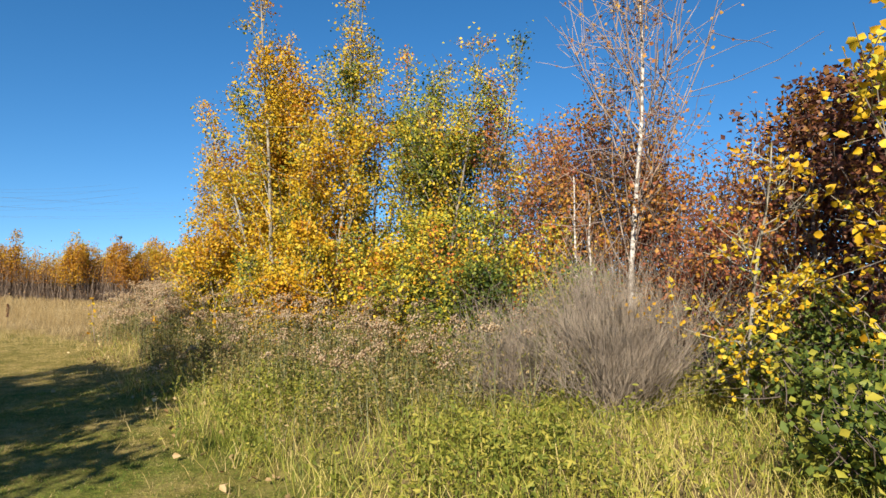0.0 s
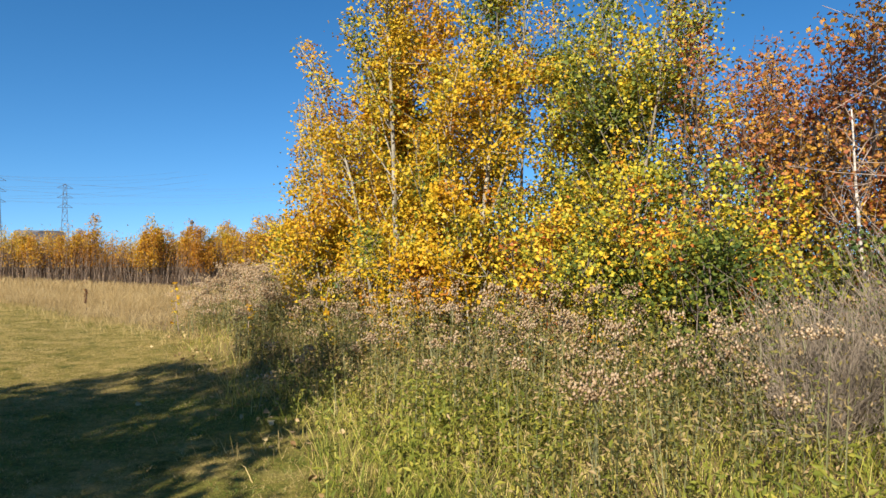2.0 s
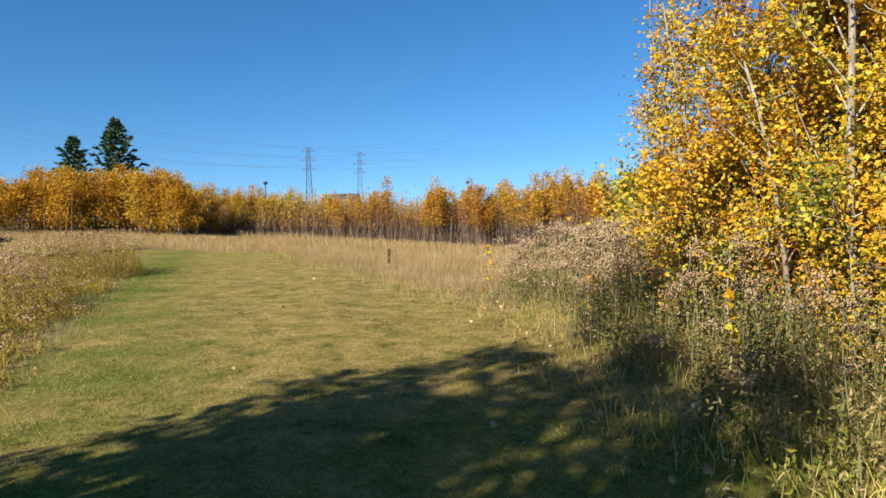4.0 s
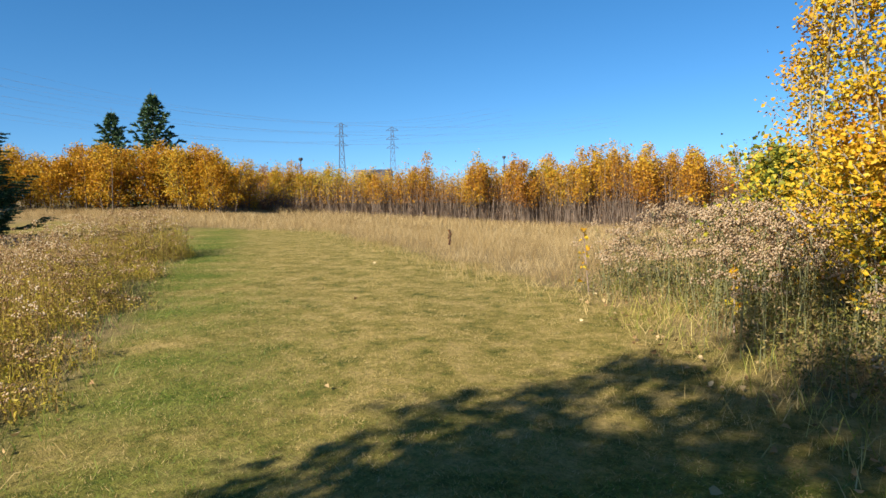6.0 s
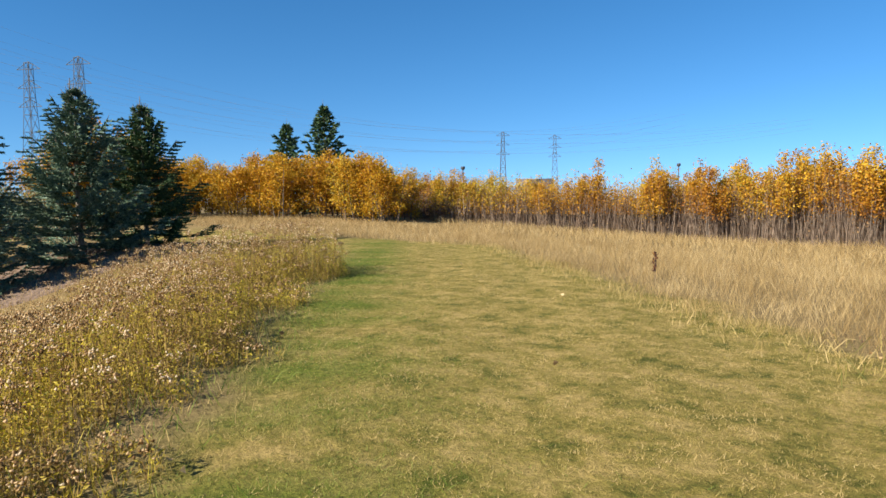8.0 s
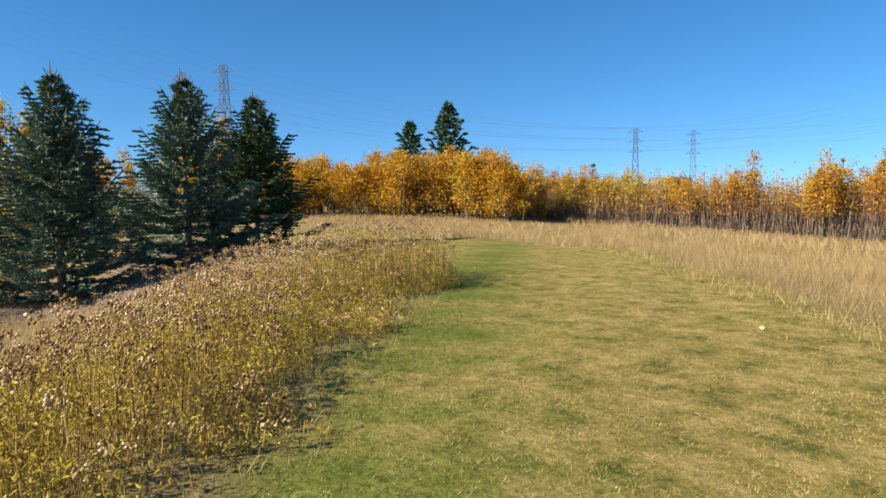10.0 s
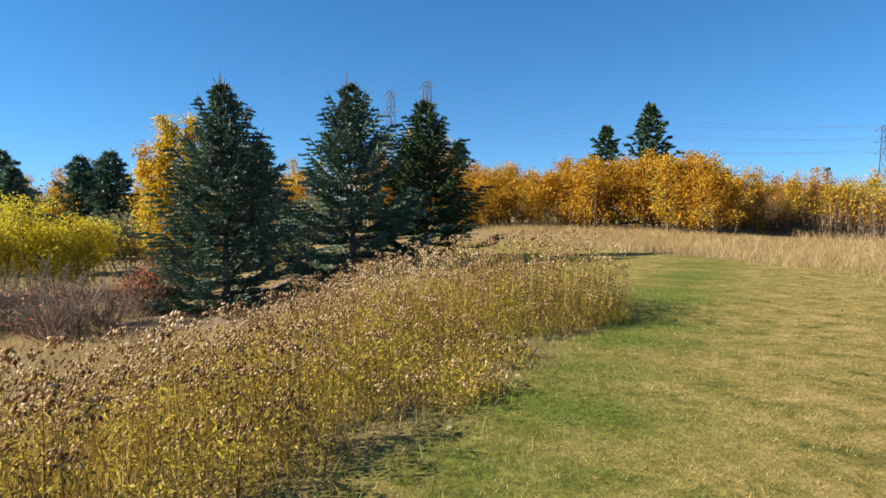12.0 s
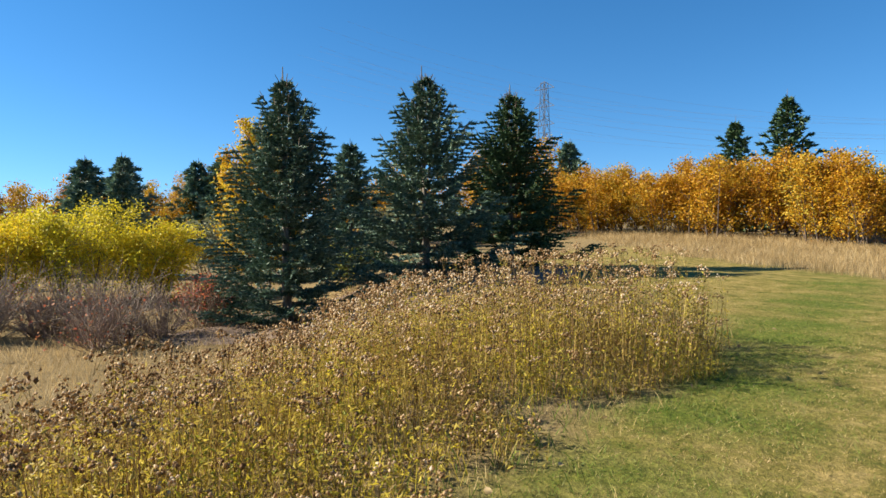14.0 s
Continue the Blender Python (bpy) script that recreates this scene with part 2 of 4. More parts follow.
class Geo:
    """Collects triangles with a material index each."""

    def __init__(self):
        self.v, self.f, self.m, self.n = [], [], [], 0

    def add(self, v, f, m=0):
        v, f = np.asarray(v, float).reshape(-1, 3), np.asarray(f, int).reshape(-1, 3)
        self.v.append(v), self.f.append(f + self.n), self.m.append(np.full(len(f), m, int))
        self.n += len(v)

    def mesh(self, name, mats):
        v, f, m = np.concatenate(self.v), np.concatenate(self.f), np.concatenate(self.m)
        me = bpy.data.meshes.new(name)
        me.vertices.add(len(v)), me.loops.add(3 * len(f)), me.polygons.add(len(f))
        me.vertices.foreach_set("co", v.ravel().astype(np.float32))
        me.polygons.foreach_set("loop_start", np.arange(0, 3 * len(f), 3, dtype=np.int32))
        me.loops.foreach_set("vertex_index", f.ravel().astype(np.int32))
        for a in mats:
            me.materials.append(a)
        me.polygons.foreach_set("material_index", m.astype(np.int32))
        me.update(calc_edges=True)
        return me


def unit(a):
    return a / np.maximum(np.linalg.norm(a, axis=-1, keepdims=True), 1e-9)


def tube(geo, pts, radii, sides=5, m=0):
    """A tapered limb along pts."""
    pts, radii = np.asarray(pts, float), np.asarray(radii, float)
    d = unit(np.gradient(pts, axis=0))
    ref = np.where(np.abs(d[:, 2:3]) > 0.9, np.array([[1.0, 0, 0]]), np.array([[0, 0, 1.0]]))
    a = unit(np.cross(d, ref))
    b = np.cross(d, a)
    ang = np.arange(sides) * 2 * math.pi / sides
    ring = pts[:, None] + radii[:, None, None] * (np.cos(ang)[None, :, None] * a[:, None] + np.sin(ang)[None, :, None] * b[:, None])
    k = len(pts)
    i, j = np.meshgrid(np.arange(k - 1), np.arange(sides), indexing="ij")
    p, q = i * sides + j, i * sides + (j + 1) % sides
    f = np.stack([np.stack([p, q, q + sides], -1), np.stack([p, q + sides, p + sides], -1)], 2)
    geo.add(ring, f, m)


def leaves(geo, pts, size, rng, m=0, flat=0.35, aspect=0.8, fold=0.18, fine=False):
    """One folded four-cornered leaf at each of pts, in a random turn."""
    n = len(pts)
    if not n:
        return
    size = np.broadcast_to(size, n) * rng.uniform(0.65, 1.3, n)
    a = unit(rng.normal(size=(n, 3)) * (1, 1, 1 - flat))
    b = unit(np.cross(a, unit(rng.normal(size=(n, 3)))))
    c = np.cross(a, b)
    s = size[:, None]
    if fine:
        w, k = 0.5 * aspect * s * b, fold * s * c
        v = np.stack([pts - 0.5 * s * a, pts - 0.22 * s * a + w + k, pts + 0.18 * s * a + 0.72 * w + k, pts + 0.55 * s * a - 0.5 * k, pts + 0.18 * s * a - 0.72 * w + k, pts - 0.22 * s * a - w + k], 1)
        geo.add(v, 6 * np.arange(n)[:, None, None] + np.array([[0, 1, 2], [0, 2, 3], [0, 3, 4], [0, 4, 5]]), m)
        return
    v = np.stack([pts - 0.5 * s * a, pts + 0.5 * s * aspect * b + fold * s * c, pts + 0.55 * s * a, pts - 0.5 * s * aspect * b + fold * s * c], 1)
    base = 4 * np.arange(n)[:, None, None]
    geo.add(v, base + np.array([[0, 1, 2], [0, 2, 3]]), m)


def ribbons(geo, root, tip, width, rng, m=0, bend=0.25):
    """Grass blades or thin stems: two-segment tapered strips from root to tip."""
    n = len(root)
    d = tip - root
    side = unit(np.cross(d, rng.normal(size=(n, 3)))) * np.broadcast_to(width, n)[:, None]
    mid = root + 0.55 * d
    mid[:, 2] += bend * np.hypot(d[:, 0], d[:, 1])
    v = np.stack([root - side, root + side, mid - 0.7 * side, mid + 0.7 * side, tip], 1)
    base = 5 * np.arange(n)[:, None, None]
    geo.add(v, base + np.array([[0, 1, 3], [0, 3, 2], [2, 3, 4]]), m)


def spikes(geo, x, y, tall, width, rng, m=0, lean=0.8):
    """Mown blades: one sharp triangle each."""
    n = len(x)
    root = np.stack([x, y, height(x, y) - 0.004], 1)
    h = tall * rng.uniform(0.5, 1.3, n)
    a = rng.uniform(0, 6.283, n)
    side = np.stack([np.cos(a), np.sin(a), 0 * a], 1) * width
    tip = root + np.stack([rng.normal(scale=lean, size=n) * h, rng.normal(scale=lean, size=n) * h, h], 1)
    geo.add(np.stack([root - side, root + side, tip], 1), np.arange(3 * n).reshape(-1, 3), m)


def puffs(geo, pts, size, rng, m=0):
    """Small uneven seed tufts: a spiky six-faced knot each."""
    n = len(pts)
    o = np.array([[1, 0, 0], [-0.5, 0.87, 0], [-0.5, -0.87, 0], [0, 0, 1], [0, 0, -1]], float)
    r = rng.uniform(0.5, 1.3, (n, 5, 1)) * np.broadcast_to(size, n)[:, None, None]
    v = pts[:, None] + (o[None] + rng.normal(scale=0.25, size=(n, 5, 3))) * r
    f = np.array([[0, 1, 3], [1, 2, 3], [2, 0, 3], [1, 0, 4], [2, 1, 4], [0, 2, 4]])
    geo.add(v, 5 * np.arange(n)[:, None, None] + f, m)


def part(name, geo, mats, parent, label=""):
    ob = new(name, geo.mesh(name, mats))
    ob.parent = parent
    return tagged(ob, label, kind="stuff" if name in ("foliage", "crown", "branching", "seed_head", "mulch_layer") else "")


def holder(name, x, y, label, category, group="", sink=0.05, turn=0.0):
    e = new(name)
    e.empty_display_size = 0.2
    e.matrix_basis = pose(x, y, float(height(x, y)) - sink, 0, 0, turn)
    return tagged(e, label, category, group)


def stuff(name, geo, mats, label, category):
    return tagged(new(name, geo.mesh(name, mats)), label, category, kind="stuff")


# ---- the lie of the land ----
def left_of_lawn(x, y):
    """Distance past the lawn's south-west edge."""
    return (x + 8.25) * -0.66 + (y - 7.6) * -0.75


def right_of_lawn(x, y):
    """Distance past the lawn's north-east edge, beyond the thicket."""
    return (x + 6.0) * 0.6 + (y - 13.0) * 0.8


def bank(x, y):
    """Distance past the lawn's edge along the thicket."""
    return (x - 0.2) * 0.83 + (y - 3.8) * 0.56


def height(x, y):
    x, y = np.asarray(x, float), np.asarray(y, float)
    far = np.exp(-((x + 10) ** 2 + (y - 15) ** 2) / 160.0**2)
    z = -1.25 * smooth(0.3, 4.8, left_of_lawn(x, y)) * (1 - smooth(10.0, 16.6, y))
    z = z + 0.6 * smooth(-32, -52, x) * smooth(18, 28, y)
    z = z - 1.35 * smooth(0, 24, right_of_lawn(x, y)) * smooth(16, 26, y)
    z = z + 0.2 * smooth(0.1, 1.3, bank(x, y)) * (1 - smooth(14, 20, y))
    z = z + 0.03 * np.sin(x * 0.7 + 1.3) * np.sin(y * 0.6 + 0.4) + 0.012 * np.sin(x * 2.3 + y * 1.7)
    return z * far


def lawn_mask(x, y):
    wob = 0.25 * np.sin(x * 1.9 + y) + 0.18 * np.sin(y * 3.1 - x * 1.3)
    a = smooth(0.35, -0.25, left_of_lawn(x, y) + wob * 0.6)
    past_corner = smooth(17.2, 18.4, y + 0.2 * wob) * smooth(-44, -38, x) * smooth(-2.0, -1.0, -left_of_lawn(x, y) + 9)
    a = np.maximum(a, past_corner)
    b = smooth(0.3, -0.3, right_of_lawn(x, y) - 0.9 + wob) * smooth(26.4, 25.2, y + wob)
    c = smooth(0.9, 0.2, bank(x, y) + wob * 0.7)
    return a * np.where(np.asarray(y) > 13.3, b, np.minimum(b + 0, c))


def lushness(x, y):
    """Greener turf along the edges."""
    wob = 0.5 + 0.5 * np.sin(x * 1.3 + 2) * np.sin(y * 1.1) + 0.3 * np.sin(x * 3.7 - y * 2.9)
    a = 1.0 * np.exp(-(((left_of_lawn(x, y) + 0.65) / 1.0) ** 2)) + 0.8 * smooth(-3.0, -0.6, bank(x, y)) * (np.asarray(y) < 9.5)
    return np.clip(a * (0.2 + 0.75 * wob), 0, 0.85)


def axis_steps(lo, hi, step, reach):
    mid = np.arange(lo, hi + step / 2, step)
    out, d, p = [], step, hi
    while p < hi + reach:
        d *= 1.35
        p += d
        out.append(p - hi)
    out = np.array(out)
    return np.concatenate([(lo - out)[::-1], mid, hi + out])


def build_ground():
    xs, ys = axis_steps(-42, 9, 0.3, 2200), axis_steps(-6, 34, 0.3, 2200)
    X, Y = np.meshgrid(xs, ys, indexing="ij")
    Z = height(X, Y)
    v = np.stack([X, Y, Z], -1).reshape(-1, 3)
    i, j = np.meshgrid(np.arange(len(xs) - 1), np.arange(len(ys) - 1), indexing="ij")
    p = i * len(ys) + j
    f = np.stack([np.stack([p, p + len(ys), p + len(ys) + 1], -1), np.stack([p, p + len(ys) + 1, p + 1], -1)], 2)
    g = Geo()
    g.add(v, f)
    me = g.mesh("ground", [M_GROUND])
    att = me.attributes.new("lawn", "FLOAT", "POINT")
    att.data.foreach_set("value", lawn_mask(v[:, 0], v[:, 1]).astype(np.float32))
    att = me.attributes.new("lush", "FLOAT", "POINT")
    att.data.foreach_set("value", lushness(v[:, 0], v[:, 1]).astype(np.float32))
    me.polygons.foreach_set("use_smooth", np.ones(len(me.polygons), dtype=bool))
    return tagged(new("ground", me), "mown grass strip with worn straw patches between meadow edges", "ground", kind="structure")


build_ground()


# ---- plant builders ----
def limb_path(start, direction, length, rng, bend=0.15, up=0.25, k=5):
    """A wandering line that turns slowly upwards."""
    p, d, out = np.array(start, float), np.array(direction, float), [np.array(start, float)]
    for _ in range(k):
        d = d + rng.normal(scale=bend, size=3) + np.array([0, 0, up / k])
        d = d / np.linalg.norm(d)
        p = p + d * length / k
        out.append(p.copy())
    return np.array(out)


def along(path, t):
    s = np.clip(t, 0, 1) * (len(path) - 1)
    i = np.minimum(s.astype(int), len(path) - 2)
    return path[i] + (s - i)[:, None] * (path[i + 1] - path[i])


def tree_geo(seed, tall, spread, stems, limbs, leaf_n, leaf_size, low=0.1, rise=0.9, trunk_r=0.05, lean=0.12, tuft=0.16, top_bare=0.0, root_spread=0.3, flare=1.0, twigs=3, coarse=False, fine=False):
    """Trunks, limbs and twigs with leaves along them. Returns the wood and the leaves."""
    rng = np.random.default_rng(seed)
    wood, arms, crown = [], Geo(), Geo()
    per = max(1, int(leaf_n / (stems * limbs * (twigs + 1))))
    for s in range(stems):
        a = rng.uniform(0, 2 * math.pi)
        r0 = root_spread * math.sqrt(rng.uniform(0, 1)) if stems > 1 else 0.0
        h = tall * rng.uniform(0.72, 1.0) if s else tall
        lean_d = np.array([math.cos(a) * lean, math.sin(a) * lean, 1.0])
        trunk = limb_path((r0 * math.cos(a), r0 * math.sin(a), -0.15), lean_d / np.linalg.norm(lean_d), h + 0.15, rng, 0.05, 0.35, 5 if coarse else 9)
        wood.append(Geo())
        tube(wood[-1], trunk, np.linspace(trunk_r * h / tall, 0.006, len(trunk)), 4 if coarse else 7)
        for b in range(limbs):
            t = low + (0.97 - low) * ((b + rng.uniform(0, 1)) / limbs) ** 0.9
            start = along(trunk, np.array([t]))[0]
            az = rng.uniform(0, 2 * math.pi)
            shape = (0.35 + 1.1 * math.sin(math.pi * min(1.0, (0.12 + 0.88 * t) ** 0.8)) ** flare) * (1 - 0.45 * t)
            ln = spread * rng.uniform(0.55, 1.15) * shape
            d = np.array([math.cos(az), math.sin(az), rise * rng.uniform(0.6, 1.3)])
            path = limb_path(start, d / np.linalg.norm(d), ln, rng, 0.12, 0.5, 2 if coarse else 4)
            tube(arms, path, np.linspace(max(0.006, trunk_r * 0.32 * (1 - 0.6 * t)), 0.004, len(path)), 3 if coarse else 4)
            bare = t > 1 - top_bare
            spots = [along(path, rng.uniform(0.25, 1, per))]
            for _ in range(twigs):
                q = along(path, rng.uniform(0.3, 1, 1))[0]
                d2 = unit(rng.normal(size=3) + np.array([0, 0, 0.5]) + 0.6 * (path[-1] - path[0]) / max(ln, 0.01))
                tw = limb_path(q, d2, ln * rng.uniform(0.3, 0.6), rng, 0.15, 0.3, 1 if coarse else 3)
                tube(arms, tw, np.linspace(0.005, 0.003, len(tw)), 3)
                spots.append(along(tw, rng.uniform(0.15, 1, per)))
            spots = np.concatenate(spots)
            if bare:
                spots = spots[rng.uniform(size=len(spots)) < 0.18]
            leaves(crown, spots + rng.normal(scale=tuft, size=spots.shape) * (1, 1, 0.8), leaf_size, rng, fine=fine)
    return wood, arms, crown


def make_tree(name, x, y, label, category, bark, leaf, group="", turn=0.0, sink=0.05, twig=None, **kw):
    wood, arms, crown = tree_geo(**kw)
    e = holder(name, x, y, label, category, group, sink, turn)
    for stem in wood:
        part("trunk", stem, [bark], e)
    part("branching", arms, [twig or bark], e)
    part("crown", crown, leaf if isinstance(leaf, list) else [leaf], e)
    return e


def spruce_geo(seed, tall, radius, whorls, per, needle=0.05, twigs=9, bottom=0.03):
    """A spruce: trunk, whorls of drooping boughs, each with side twigs set with needles."""
    rng = np.random.default_rng(seed)
    wood, boughs = Geo(), Geo()
    trunk = limb_path((0, 0, -0.2), (0, 0, 1), tall * 0.985 + 0.2, rng, 0.008, 0, 8)
    tube(wood, trunk, np.linspace(0.022 * tall, 0.008, len(trunk)), 8)
    roots, tips, wid = [], [], []
    for w in range(whorls):
        t = bottom + (0.985 - bottom) * (w / (whorls - 1)) ** 0.92
        z = t * tall
        reach = radius * ((1 - t) ** 0.88 * (0.88 + 0.12 * math.sin(w * 2.1)) + 0.012)
        if t < 0.12:
            reach *= 0.82 + 1.5 * t
        n = per if t < 0.8 else max(4, per - 2)
        a0 = rng.uniform(0, 6.28)
        for b in range(n):
            az = a0 + 6.283 * b / n + rng.normal(scale=0.2)
            ln = reach * rng.uniform(0.55, 1.2)
            slope = -0.34 + 1.15 * t + rng.normal(scale=0.10)
            u = np.linspace(0, 1, 6)
            rad = ln * u
            zz = z + rng.normal(scale=0.03) + ln * (slope * u + 0.42 * u**2.4)
            path = np.stack([rad * math.cos(az), rad * math.sin(az), zz], 1)
            tube(wood, path, np.linspace(0.007 * tall * (1 - t) * 0.5 + 0.006, 0.004, 6), 3)
            out, side = np.array([math.cos(az), math.sin(az), 0.0]), np.array([-math.sin(az), math.cos(az), 0.0])
            k = max(3, int(twigs * (0.4 + ln / radius)))
            for s in np.linspace(0.16, 1.0, k):
                p = along(path, np.array([s]))[0]
                for sg in (-1, 1):
                    tl = (0.10 + 0.32 * ln * (1 - 0.5 * s)) * rng.uniform(0.7, 1.2)
                    d = unit(out * rng.uniform(0.7, 1.1) + side * sg * rng.uniform(0.5, 1.0) * (1 - 0.55 * s) + np.array([0, 0, rng.uniform(-0.10, 0.07)]))
                    q = p + d * tl
                    roots.append(p), tips.append(q), wid.append(tl)
            if t > 0.5:
                shoot = path[-1] + (0.5 * out + np.array([0, 0, 0.8])) * rng.uniform(0.1, 0.32) * tall / 6
                tube(wood, np.array([path[-1], shoot]), (0.016, 0.008), 3)
            roots.append(path[-2]), tips.append(path[-1] + 0.06 * out + np.array([0, 0, 0.03])), wid.append(0.2)
    roots, tips = np.array(roots), np.array(tips)
    length = np.linalg.norm(tips - roots, axis=1)
    reps = np.clip((length / (needle * 0.20)).astype(int), 10, 34)
    idx = np.repeat(np.arange(len(roots)), reps)
    u = rng.uniform(0.0, 1.0, len(idx))
    ax = (tips - roots)[idx]
    base = roots[idx] + u[:, None] * ax
    d = unit(unit(ax) * 1.0 + rng.normal(scale=0.38, size=(len(idx), 3)) + np.array([0, 0, 0.16]))
    nl = needle * rng.uniform(1.2, 2.4, len(idx))
    w = unit(np.cross(d, rng.normal(size=d.shape))) * (needle * 0.5)
    v = np.stack([base - w, base + w, base + d * nl[:, None]], 1)
    boughs.add(v, np.arange(3 * len(idx)).reshape(-1, 3))
    top = trunk[-1]
    tube(wood, np.array([top - (0, 0, 0.2), top + (0.01, 0, 0.095 * tall)]), (0.03, 0.012), 5)
    for _ in range(6):
        a = rng.uniform(0, 6.28)
        tube(wood, np.array([top - (0, 0, 0.2), top + (0.14 * math.cos(a), 0.14 * math.sin(a), rng.uniform(0.1, 0.35))]), (0.014, 0.006), 3)
    return wood, boughs


def make_spruce(x, y, label, needle_mat, group="", turn=0.0, **kw):
    wood, boughs = spruce_geo(**kw)
    e = holder("spruce_tree", x, y, label, "conifer tree", group, 0.05, turn)
    part("trunk", wood, [M_BARK], e)
    part("foliage", boughs, [needle_mat], e)
    return e


def twig_bush_geo(seed, tall, spread, stems, forks=4, thick=0.004, up=0.4):
    """A bush of many bare whips fanning out of one root."""
    rng = np.random.default_rng(seed)
    g = Geo()
    for _ in range(stems):
        a, o = rng.uniform(0, 6.283), abs(rng.normal(scale=0.55))
        d = unit(np.array([math.cos(a) * o * spread, math.sin(a) * o * spread, 1.0]))
        ln = tall * rng.uniform(0.45, 1.1) * (1 + 0.15 * o)
        root = np.array([math.cos(a), math.sin(a), 0]) * 0.18 * rng.uniform(0, 1)
        p = limb_path(root, d, ln, rng, 0.2, up, 5)
        tube(g, p, np.linspace(thick * 2.2, thick * 0.5, len(p)), 3)
        for _ in range(forks):
            q = along(p, rng.uniform(0.25, 0.85, 1))[0]
            d2 = unit(d + rng.normal(scale=0.45, size=3) + np.array([0, 0, 0.3]))
            p2 = limb_path(q, d2, ln * rng.uniform(0.2, 0.45), rng, 0.1, 0.2, 3)
            tube(g, p2, np.linspace(thick, thick * 0.4, len(p2)), 3)
    return g


def bush_stems(parent, mat, seed, tall, spread, n, thick):
    """A few stout stems out of the root, each a part."""
    rng = np.random.default_rng(seed)
    for k in range(n):
        a, o = 6.283 * (k + rng.uniform(0, 0.7)) / n, rng.uniform(0.1, 0.7)
        g = Geo()
        p = limb_path((0.06 * math.cos(a), 0.06 * math.sin(a), -0.03), unit(np.array([math.cos(a) * o * spread, math.sin(a) * o * spread, 1.0])), tall * rng.uniform(0.6, 0.9), rng, 0.12, 0.3, 6)
        tube(g, p, np.linspace(thick, thick * 0.25, len(p)), 5)
        part("stem", g, [mat], parent)


def scatter(n, box, keep, rng):
    """Random spots in the box where keep() allows them."""
    x, y = rng.uniform(box[0], box[1], n), rng.uniform(box[2], box[3], n)
    ok = rng.uniform(size=n) < keep(x, y)
    return x[ok], y[ok]


def grass(geo, x, y, tall, width, rng, m=0, lean=0.35):
    n = len(x)
    root = np.stack([x, y, height(x, y) - 0.01], 1)
    h = np.broadcast_to(tall, n) * rng.uniform(0.5, 1.25, n)
    tip = root + np.stack([rng.normal(scale=lean, size=n) * h, rng.normal(scale=lean, size=n) * h, h], 1)
    ribbons(geo, root, tip, width, rng, m)


def weeds(geo, x, y, tall, rng, leaf_n=12, leaf_size=0.07, heads=9, head_size=0.02, head_spread=0.08, head_m=2, low_leaf=0.1):
    """Standing herbs: stem, leaves up the stem, and a loose top of seed heads. Slots: 0 stem, 1 leaf, 2 head."""
    n = len(x)
    if not n:
        return
    root = np.stack([x, y, height(x, y) - 0.02], 1)
    h = np.broadcast_to(tall, n) * rng.uniform(0.6, 1.15, n)
    tip = root + np.stack([rng.normal(scale=0.12, size=n) * h, rng.normal(scale=0.12, size=n) * h, h], 1)
    ribbons(geo, root, tip, 0.005, rng, 0, 0.0)
    u = rng.uniform(low_leaf, 0.93, (n, leaf_n, 1))
    p = root[:, None] + u * (tip - root)[:, None] + rng.normal(scale=0.045, size=(n, leaf_n, 3))
    leaves(geo, p.reshape(-1, 3), leaf_size, rng, 1, 0.1, 0.4)
    if heads:
        k = rng.normal(size=(n, heads, 3)) * (head_spread, head_spread, head_spread * 0.55)
        q = (tip[:, None] + k).reshape(-1, 3)
        puffs(geo, q, head_size, rng, head_m)
        ribbons(geo, np.repeat(tip - (tip - root) * 0.12, 3, 0), q.reshape(n, heads, 3)[:, :3].reshape(-1, 3), 0.0025, rng, 0, 0.0)


